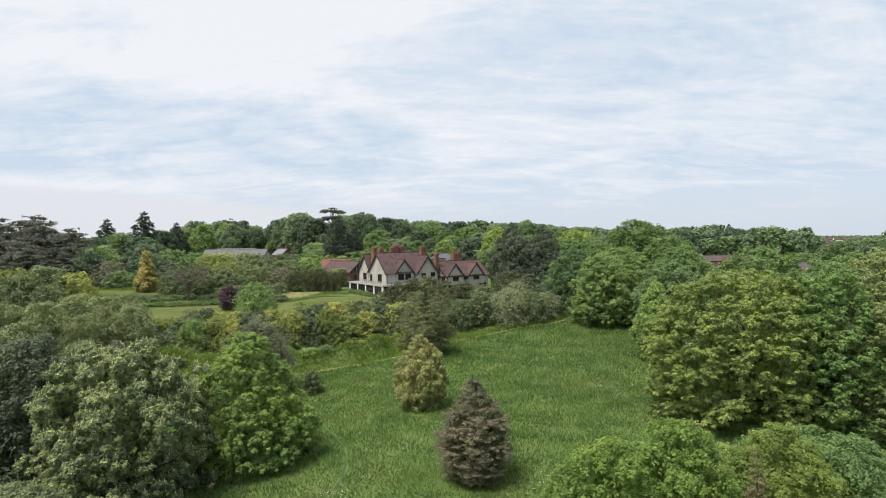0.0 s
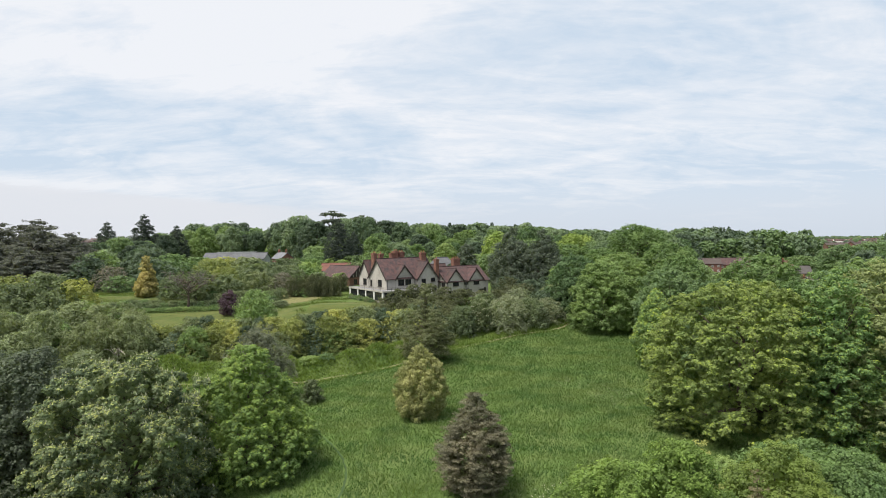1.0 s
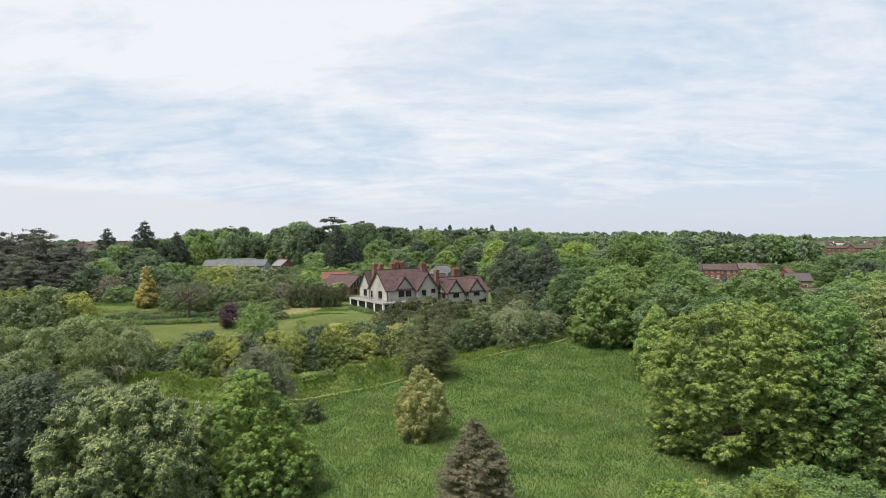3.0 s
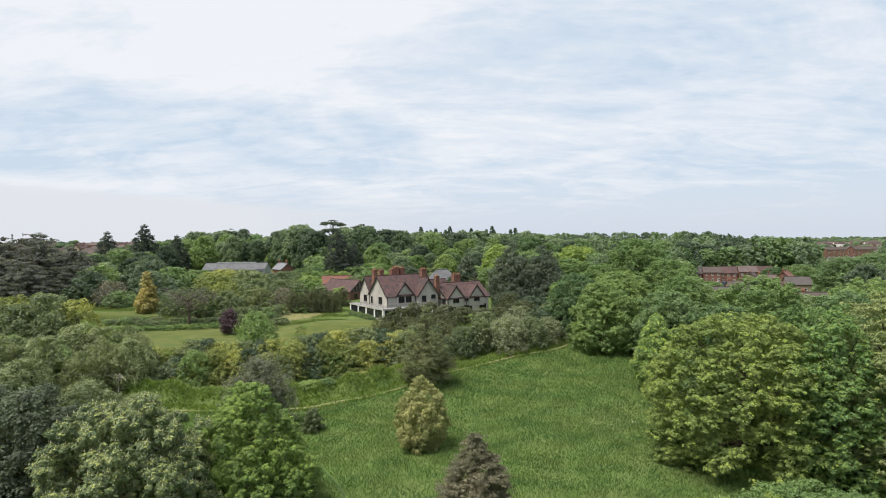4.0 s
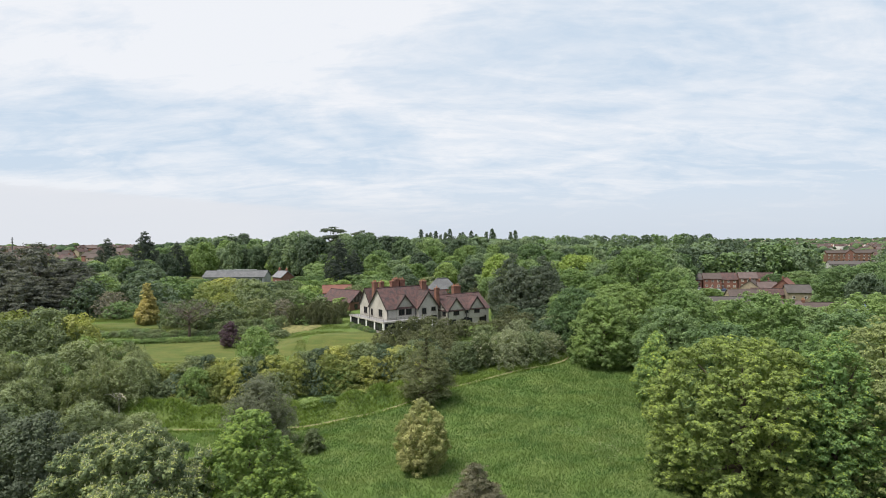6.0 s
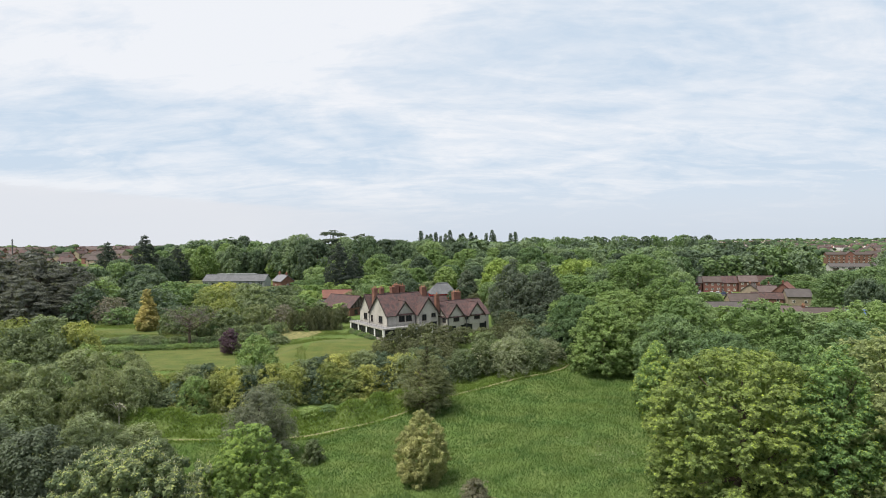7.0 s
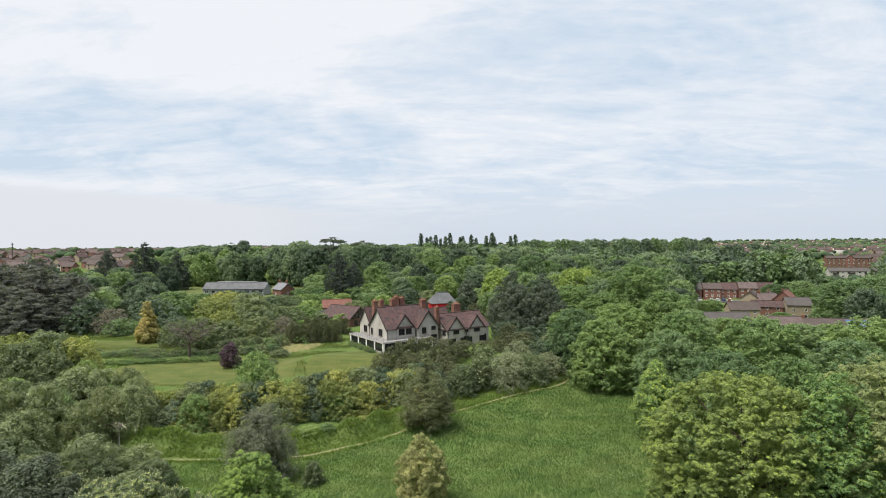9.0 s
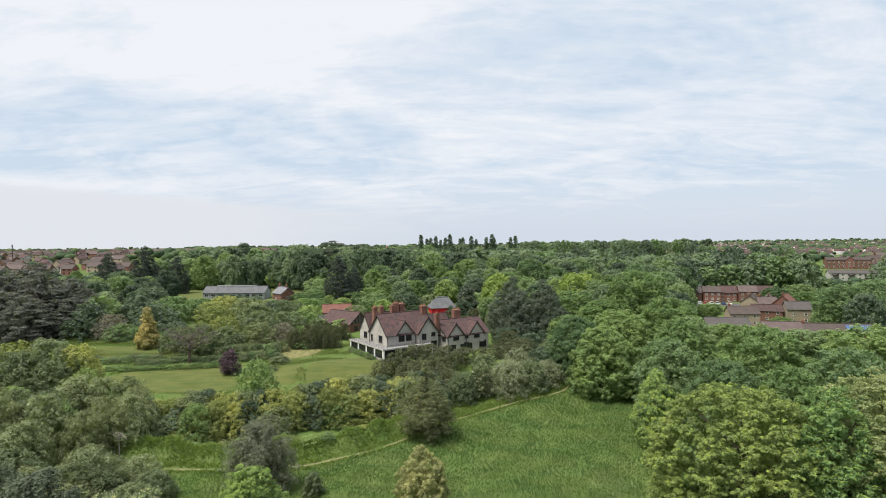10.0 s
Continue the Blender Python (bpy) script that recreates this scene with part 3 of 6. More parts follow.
patch("lawn_house", -22, 152, 13, 9, 20, LAWN, "mown lawn below the terrace of the house")
patch("lawn_lower", -62, 152, 26, 8.5, 8, LAWN, "long mown lawn strip between low hedges")
patch("lawn_upper", -78, 175, 26, 7, 6, LAWN, "upper lawn beside the orchard trees", seed=5)
patch("lawn_dry", -43, 171, 8, 6.5, 10, HAY, "patch of dry cut grass on the upper lawn", lift=0.1, seed=7)
patch("field_barn", -118, 296, 52, 26, 6, LAWN, "pale grass field behind the long barn", seed=8)


# ---------------- grass ----------------
def blades(name, xy, h, w, material, label, seed, lean=0.55):
    rng = np.random.default_rng(seed)
    n = len(xy)
    p = np.concatenate([xy, (ground(xy[:, 0], xy[:, 1]) - 0.03)[:, None]], 1)
    a = rng.random(n) * 2 * np.pi
    side = np.stack([np.cos(a), np.sin(a), 0 * a], 1) * (w * rng.uniform(0.6, 1.4, (n, 1)))
    # taller tussocks and shorter hollows
    tuft = np.sin(p[:, 0] * 0.45 + 2.2 * np.sin(p[:, 1] * 0.16)) * np.sin(p[:, 1] * 0.6 + 1.7 * np.sin(p[:, 0] * 0.19)) + 0.5 * np.sin(p[:, 0] * 1.3 + p[:, 1] * 0.9) * np.sin(p[:, 1] * 1.7 - p[:, 0] * 0.6)
    hh = h * rng.uniform(0.55, 1.3, (n, 1)) * (1 + 0.26 * tuft[:, None])
    tip = p + np.concatenate([rng.normal(0, lean, (n, 2)) * hh, hh], 1)
    V = np.stack([p - side, p + side, tip], 1).reshape(-1, 3)
    ob = new(name, mesh_from(name, V, np.arange(3 * n).reshape(-1, 3), material))
    return tagged(ob, label, "grass", kind="stuff")


def scatter(seed, n, x0, x1, y0, y1, keep):
    rng = np.random.default_rng(seed)
    xy = np.stack([rng.uniform(x0, x1, n), rng.uniform(y0, y1, n)], 1)
    return xy[keep(xy[:, 0], xy[:, 1], rng)]


def meadow_keep(x, y, rng):
    clump = np.sin(x * 0.9 + 2 * np.sin(y * 0.31)) * np.sin(y * 0.55 + 1.5 * np.sin(x * 0.23)) * 0.2 + 0.8
    tx = np.interp(y, [57, 64, 69, 74, 79, 85], [-13, -11.8, -11.5, -12.2, -14.2, -18])
    return (off_path(x, y) < -0.35) & (rng.random(len(x)) < clump) & ((np.abs(x - tx) > 0.24) | (y > 85))


blades("meadow_grass", scatter(11, 440000, -66, 42, 55, 145, meadow_keep), 0.38, 0.055, GRASS, "tall green meadow grass with paler seed heads", 12)


def bank_keep(x, y, rng):
    d = off_path(x, y)
    return ((d > 0.4) & (d < 8.5) | (d < -0.45) & (d > -1.5) & (rng.random(len(x)) < 0.5)) & (x < 30)


blades("bank_grass", scatter(13, 260000, -66, 30, 104, 154, bank_keep), 0.55, 0.10, SEDGE, "rough grass and nettles on the bank above the path", 14)


def mown(x, y):
    """The lawns that are kept short."""
    m = np.zeros(len(x), bool)
    for cx, cy, rx, ry in ((-22, 152, 12.5, 9), (-62, 152, 25, 8), (-43, 171, 7.5, 6)):
        m |= ((x - cx) / rx) ** 2 + ((y - cy) / ry) ** 2 < 1
    return m


def lawn_keep(x, y, rng):
    rough = np.sin(x * 0.11 + y * 0.62) + 0.6 * np.sin(y * 0.9 - x * 0.07) + 0.3 * np.sin(x * 0.5)
    return ~mown(x, y) & (rng.random(len(x)) < np.clip(0.45 + 0.6 * rough, 0.08, 1))


def short_keep(x, y, rng):
    stripe = np.sin(y * 1.1 + x * 0.16 + 0.8 * np.sin(x * 0.13)) + 0.5 * np.sin(x * 0.31 + y * 0.4)
    return mown(x, y) & (rng.random(len(x)) < np.clip(0.5 + 0.45 * stripe, 0.1, 1))


blades("orchard_grass", scatter(15, 230000, -142, -26, 134, 190, lawn_keep), 0.26, 0.085, GARDEN, "uneven grass of the old garden", 16)
blades("lawn_grass", scatter(17, 130000, -90, -8, 140, 180, short_keep), 0.13, 0.08, GARDEN, "short mown lawn grass with faint stripes", 18)


# ---------------- trees of the meadow ----------------
cr, lb = crown("crown", 21, skirt, 9.6, 16.0, 0.2, 180, 1.35, 8000, 14, 0.33, 0.20, (LEAF_BLOSSOM, BLOSSOM, TIP_PALE), upward=0.9, spread=0.18, inner=0.45, puff=0.8, gather=4.6, candles=0.8, jitter=0.22, tips=0.5, tip=2)
tree("tree", "broad round flowering tree with cream blossom among dark leaves", "tree", -34.4, 65.0, cr, trunk("trunk", 14, 0.55, lb, 26, 1))
cr, lb = crown("crown", 22, haystack, 8.4, 15.3, 0.2, 300, 1.0, 6400, 13, 0.28, 0.17, (LEAF_LIME, TIP_GREEN), upward=0.8, spread=0.07, puff=0.8, gather=3.0, inner=0.8, jitter=0.25, tips=0.4)
tree("tree", "fresh lime green cone-shaped tree, leafy to the grass", "tree", -24.0, 73.8, cr, trunk("trunk", 13, 0.4, lb, 22, 2))
cr, lb = crown("crown", 23, flame, 4.1, 10.6, 0.1, 230, 0.55, 4200, 12, 0.22, 0.125, (LEAF_HOLLY,), upward=0.5, squash=1.0, core=0.55, loose=0.08, gather=3.6, inner=0.8)
tree("holly_bush", "egg-shaped variegated cream and green holly in the meadow", "bush", -3.6, 90, cr, trunk("trunk", 9, 0.2, lb, 12, 3))
cr, lb = crown("crown", 24, ovoid, 4.4, 11.8, 0.2, 250, 0.8, 3600, 15, 0.34, 0.17, (LEAF_PINE,), upward=0.9, tiers=12, squash=0.26, slim=0.18, loose=0.35, puff=0.35, core=0.3, spread=0.12)
tree("pine_tree", "young brownish pine with tiered branches in tall grass", "tree", 3.3, 67.5, cr, trunk("trunk", 11, 0.2, lb, 60, 4))
cr, lb = crown("crown", 25, skirt, 13.8, 20.6, 0.2, 560, 1.2, 13500, 12, 0.34, 0.20, (LEAF_GREAT, TIP_GREEN), upward=1.1, squash=0.62, droop=0.5, puff=0.42, loose=0.2, spread=0.10, inner=0.8, gather=3.4, jitter=0.28, tips=0.45)
tree("tree", "huge spreading broadleaf tree with layered bright green foliage", "tree", 41.9, 85.5, cr, trunk("trunk", 19, 0.8, lb, 14, 5))
cr, lb = crown("crown", 19, skirt, 5.8, 23.0, 0.3, 220, 0.95, 5000, 10, 0.34, 0.19, (LEAF_FRESH, TIP_GREEN), tips=0.4, upward=0.9, squash=0.8, droop=0.3, puff=0.6, loose=0.2, spread=0.10, inner=0.8, gather=3.0)
tree("tree", "fresh bluish green tree grown into its broad neighbours", "tree", 49.4, 77.0, cr, trunk("trunk", 20, 0.5, lb, 26, 7))
cr, lb = crown("crown", 26, skirt, 12.6, 23.0, 0.3, 600, 1.1, 11500, 11, 0.36, 0.20, (LEAF_BRONZE, TIP_PALE), tips=0.3, upward=0.9, squash=0.75, droop=0.3, puff=0.6, loose=0.2, spread=0.10, inner=0.8, gather=3.0)
tree("tree", "large broadleaf tree with bronzed olive green foliage", "tree", 60.0, 80, cr, trunk("trunk", 20, 0.8, lb, 40, 6))
for x, y, R, H, seed in ((10.6, 41.0, 4.5, 9.6, 27), (16.0, 42.6, 4.9, 10.6, 38)):
    cr, lb = crown("crown", seed, egg, R, H, 3.0, 44, 1.2, 3600, 14, 0.30, 0.135, (LEAF_YOUNG,), upward=0.6, loose=0.18, spread=0.26, core=0.35, gather=1.8)
    tree("tree", "green young oak with an uneven open crown of separate lobes", "tree", x, y, cr, trunk("trunk", H + 2, 0.3, lb, 30, seed), z=-0.4)
cr, lb = crown("crown", 36, mound, 5.8, 11.0, 0.1, 110, 1.1, 3800, 14, 0.30, 0.14, (LEAF_SPRING,), upward=0.7, loose=0.18, spread=0.14, gather=2.6)
tree("shrub", "rounded light green shrub beside the young oak", "bush", 27.6, 50, cr, trunk("trunk", 9, 0.2, lb, 16, 43))
cr, lb = crown("crown", 28, mound, 8.0, 5.2, 0.1, 90, 1.2, 3000, 14, 0.42, 0.20, (LEAF_LIGHT,), loose=0.2)
tree("shrub", "rounded green shrub at the foot of the large trees", "bush", 39, 64, cr, None)
tree("shrub", "rounded green shrub at the foot of the large trees", "bush", 52, 60, cr, None, turn=80)
tree("shrub", "rounded green shrub at the foot of the large trees", "bush", 31.5, 66, cr, None, turn=200, scale=0.62)
cr, lb = crown("crown", 29, cone, 2.8, 12.6, 0.4, 80, 0.8, 1700, 12, 0.32, 0.18, (LEAF_YELLOW,), loose=0.4, slim=0.2, squash=0.4, puff=0.3, core=0.08, inner=0.3)
tree("larch_tree", "thin open yellowish green larch between the shrubs", "tree", 20, 47, cr, trunk("trunk", 12.6, 0.14, lb, 50, 8))
cr, lb = crown("crown", 37, cone, 2.0, 10.0, 0.4, 60, 0.7, 800, 10, 0.28, 0.16, (LEAF_BROWN,), loose=0.4, slim=0.2, squash=0.4, puff=0.3, core=0.08, inner=0.3)
tree("larch_tree", "thin brownish half-bare larch between the shrubs", "tree", 24.2, 47, cr, trunk("trunk", 10, 0.13, lb, 50, 9))
cr, lb = crown("crown", 30, flame, 4.3, 14.6, 0.2, 110, 1.1, 2600, 14, 0.40, 0.21, (LEAF_FRESH, TIP_GREEN), upward=0.7, spread=0.10, tips=0.6, gather=3.4, inner=0.8)
tree("tree", "bright green narrow tree at the edge of the wood", "tree", 39.3, 113, cr, trunk("trunk", 13, 0.3, lb, 20, 9))
cr, lb = crown("crown", 31, tier_cone, 5.8, 15.8, 0.2, 110, 1.2, 2200, 14, 0.55, 0.24, (LEAF_RAGGED,), squash=0.35, slim=0.16, loose=0.45, puff=0.4, core=0.14, inner=0.5, spread=0.2, upward=0.8)
tree("pine_tree", "grey green ragged pine growing beside the path", "tree", -3.6, 118.5, cr, trunk("trunk", 15.8, 0.22, lb, 60, 10))
cr, lb = crown("crown", 32, mound, 6.2, 12.8, 0.1, 95, 1.4, 2000, 16, 0.55, 0.24, (LEAF_GREY,), squash=0.7, slim=0.14, loose=0.55, core=0.35, spread=0.34)
tree("pine_tree", "silvery grey pine with upswept needles", "tree", -30.5, 99, cr, trunk("trunk", 11, 0.3, lb, 30, 11))
cr, lb = crown("crown", 33, mound, 1.8, 3.6, 0.05, 30, 0.55, 360, 12, 0.25, 0.16, (LEAF_WILLOW,), loose=0.25)
tree("shrub", "small grey green shrub alone in the meadow", "bush", -21.4, 97.6, cr, None)

# ---------------- shrubs and hedges on the slope ----------------
BUSH = {}
for key, material, seed, prof, slim, loose in (("olive", LEAF_OLIVE, 41, mound, 0.4, 0.18), ("willow", LEAF_WILLOW, 42, mound, 0.26, 0.25), ("yellow", LEAF_YELLOW, 43, mound, 0.4, 0.15),
                                               ("dark", LEAF_DARK, 44, mound, 0.4, 0.18), ("dry", LEAF_DRY, 59, mound, 0.2, 0.3), ("pale", LEAF_PALE, 58, mound, 0.24, 0.25), ("light", LEAF_LIGHT, 45, mound, 0.42, 0.16), ("yew", LEAF_YEW, 46, mound, 0.25, 0.2), ("oak", LEAF_OAK, 47, dome, 0.42, 0.15)):
    BUSH[key] = [crown("crown", seed * 10 + i, prof, 4.5, 8.0, 0.05, 80, 1.1, 760, 10, 0.44, 0.225, (material,), slim=slim, loose=loose, inner=0.6)[0] for i in range(2)]
    BUSH["far_" + key] = [crown("crown", seed * 10 + 5 + i, prof, 4.5, 5.8, 0.05, 44, 1.2, 360, 9, 0.46, 0.30, (material,), slim=slim, loose=loose, inner=0.6)[0] for i in range(2)]
for key, material, seed in (("low_light", LEAF_LIGHT, 48), ("low_olive", LEAF_OLIVE, 49), ("low_oak", LEAF_OAK, 50), ("low_yellow", LEAF_YELLOW, 51)):
    BUSH[key] = [crown("crown", seed * 10 + i, mound, 4.0, 2.6, 0.05, 70, 0.75, 300, 10, 0.40, 0.25, (material,), loose=0.2, squash=0.9, inner=0.6)[0] for i in range(2)]
sv, sf = [], []
for i in range(5):
    tube(sv, sf, (0.25 * math.cos(i * 1.3), 0.25 * math.sin(i * 1.3), -0.3), (1.5 * math.cos(i * 1.3), 1.5 * math.sin(i * 1.3), 1.2), 0.06, 0.03, 4)
LOW_STEMS = mesh_from("stems", np.concatenate(sv), np.concatenate(sf), BARK)
BUSH_LABEL = {"olive": "loose olive green shrub in the thicket", "willow": "grey green willow shrub with fine leaves", "pale": "pale grey green willow with drooping leaves", "yellow": "yellow green laurel shrub in the boundary hedge",
              "dark": "dark green evergreen shrub", "light": "fresh green leafy shrub beside the others", "yew": "dark spreading yew in front of the house", "oak": "small green oak at the edge of the slope"}
brng = random.Random(5)


def bush(key, x, y, r, top, group="", label=""):
    """A shrub of radius r whose crown ends at the height top."""
    is_far = y > 148 and not key.startswith("low")
    me = BUSH[("far_" if is_far else "") + key][brng.randrange(2)]
    z = gz(x, y) - 0.2
    ob = thing("shrub", label or BUSH_LABEL[key], "bush", pose(x, y, z, 0, 0, brng.uniform(0, 360)), group)
    place("crown", me, ob)
    low = key.startswith("low")
    place("stems", LOW_STEMS if low else STEMS, ob)
    s = r / (4.0 if low else 4.5)
    ob.scale = (s, s * brng.uniform(0.9, 1.1), max(0.5, top - z) / (2.6 if low else 5.8 if is_far else 8.0))
    return ob


# boundary hedge of laurels along the top of the bank
for i in range(30):
    f = i / 29
    x, y = -68 + 66 * f, 113.5 + 18.5 * f
    key = ("willow", "yellow", "dark", "yellow", "olive", "yellow", "olive", "dark", "yellow", "light", "yellow")[i % 11]
    bush(key, x + brng.uniform(-1, 1), y + brng.uniform(-2.0, 1.5), brng.uniform(3.4, 5.0), 8.6 + 2.0 * f + brng.uniform(-1.4, 1.2), "shrubs of the boundary hedge")
for i in range(22):
    f = i / 21
    bush(("olive", "dark", "yellow", "yellow")[i % 4], -64 + 61 * f + brng.uniform(-1.5, 1.5), 119 + 16 * f + brng.uniform(-1, 2), brng.uniform(3.6, 5.2), 10.4 + 1.4 * f + brng.uniform(-0.8, 0.9), "shrubs of the boundary hedge")
bush("light", -40, 129.5, 5.6, 15.8, label="airy light green young tree in the hedge")
# brambles on the bank
for i in range(18):
    f = i / 17
    x = -57 + 54 * f
    y = float(np.interp(x, pth[:, 0], pth[:, 1])) + brng.uniform(4.0, 7.0)
    bush(("low_light", "low_yellow", "low_light", "low_oak")[i % 4], x, y, brng.uniform(1.5, 2.4), gz(x, y) + brng.uniform(0.7, 1.2), "low brambles on the bank", "low mound of brambles and nettles on the bank")
for x, y, r, top, key in ((-50.5, 99.5, 4.2, 6.6, "olive"), (-55, 98, 4.6, 7.4, "willow"), (-46.5, 96.5, 3.6, 5.4, "olive"), (-52, 94, 4.6, 7.0, "willow"), (-47, 90, 4.0, 6.0, "olive")):
    bush(key, x, y, r, top, "shrubs of the thicket")
# willows and thorn between meadow and house
for x, y, r, top, key in ((4, 137, 4.2, 11.3, "olive"), (14.5, 139.5, 5.4, 13.4, "pale"), (20, 143, 4.5, 12.4, "olive"), (25, 146, 4.6, 12, "pale"),
                          (1, 142, 4, 11.0, "yew"), (29, 152, 5, 13, "dark"), (18, 150, 5, 14, "pale"), (10, 148, 4, 13.2, "olive"), (31, 149, 3.4, 9.6, "dark"), (34, 148, 3.4, 10.2, "dark")):
    bush(key, x, y, r, top, "willows below the house")
for x, y, r, top in ((-15, 148, 3.6, 12.4), (-11.5, 149.5, 4.2, 13.9), (-7.5, 150, 4.6, 15.0), (-3.5, 151, 4.8, 15.2), (0.5, 153, 4.4, 14.4), (5, 155, 4, 13.6), (18, 163, 3.6, 13.4), (22, 166, 4, 14), (-8, 145, 4.5, 12.4), (-1, 147, 4.5, 12.8), (10, 158, 3.4, 13.0), (14, 160, 3.2, 13.0)):
    bush("yew", x, y, r, top, "yews in front of the house")
# thicket at the left
trng = random.Random(8)
for i in range(120):
    x, y = trng.uniform(-114, -43), trng.uniform(74, 126)
    if x > -50 and y > 98 or x / y < -0.95 or off_path(x, y) < 4 and x > -62 and y > 96:
        continue
    top = 8.5 + 4.8 * float(smooth(88, 106, y)) + trng.uniform(-1.8, 1.3) - (3.0 if x > -52 else 0)
    bush(("olive", "willow", "olive", "willow", "olive", "light")[i % 6], x, y, trng.uniform(3.8, 6.0), top, "shrubs of the thicket")
cr, lb = crown("crown", 34, mound, 6.5, 13.0, 0.2, 110, 1.5, 2600, 14, 0.5, 0.22, (LEAF_SHADE,))
tr = trunk("trunk", 12, 0.3, lb, 20, 36)
cr2, lb = crown("crown", 35, mound, 7.0, 7.0, 0.1, 90, 1.3, 2400, 14, 0.45, 0.20, (LEAF_OLIVE,), loose=0.2)
for x, y, s, m in ((-50, 72.5, 1.1, 0), (-57, 67, 0.9, 0), (-53, 56, 0.9, 1), (-45, 51, 1.0, 1), (-37, 50.5, 0.86, 1), (-29.5, 50.5, 0.68, 1), (-60, 78, 1.0, 0)):
    tree("tree" if m == 0 else "shrub", "dark green leafy tree beside the thicket" if m == 0 else "spreading olive green shrub below the flowering tree", "tree" if m == 0 else "bush", x, y, (cr, cr2)[m], None if m else tr, turn=x * 13, scale=s)
for x, y, r, top, key in ((-90, 137, 8, 19.6, "olive"), (-98, 137, 8.5, 19.0, "yellow"), (-84, 139, 7, 18.0, "yellow"), (-94, 133, 7, 17.6, "olive"), (-86, 133, 5.5, 16.0, "olive"), (-80, 135, 4, 13.6, "light"),
                          (-104, 142, 8, 16.5, "willow"), (-93, 128, 7, 14, "willow"), (-76, 130, 5, 11, "dark")):
    bush(key, x, y, r, top, "shrubs of the thicket")
# low shaggy hedges that divide the lawns
for x0, y0, x1, y1, n, h in ((-80, 161.5, -46, 166.5, 24, 1.5), (-98, 164, -78, 166, 13, 1.2), (-66, 169, -46, 172, 13, 2.3), (-53, 155.0, -45, 157.5, 6, 1.2), (-92, 158.5, -56, 161, 24, 0.8)):
    for i in range(n):
        f = i / max(1, n - 1)
        x, y = x0 + (x1 - x0) * f, y0 + (y1 - y0) * f + brng.uniform(-0.5, 0.5)
        bush(("low_olive", "low_oak", "low_olive")[i % 3] if h > 1 else "low_light", x, y, 2.2, gz(x, y) + h * brng.uniform(0.8, 1.2), "low garden hedge", "low shaggy hedge shrub between two lawns")
# orchard and garden
cr, lb = crown("crown", 51, cone, 3.9, 11.8, 0.1, 110, 0.9, 1000, 12, 0.4, 0.32, (LEAF_GOLD,), upward=0.3)
tree("golden_cypress", "golden yellow cone-shaped cypress on the upper lawn", "tree", -86.4, 177.5, cr, trunk("trunk", 10, 0.2, lb, 10, 12))
cr, lb = crown("crown", 52, egg, 2.5, 6.2, 0.2, 44, 0.7, 420, 12, 0.36, 0.2, (LEAF_PURPLE,), loose=0.3, spread=0.15)
tree("purple_bush", "dark purple-leaved bush standing on the lawn", "bush", -54.5, 154.5, cr, trunk("trunk", 4, 0.12, lb, 8, 13))
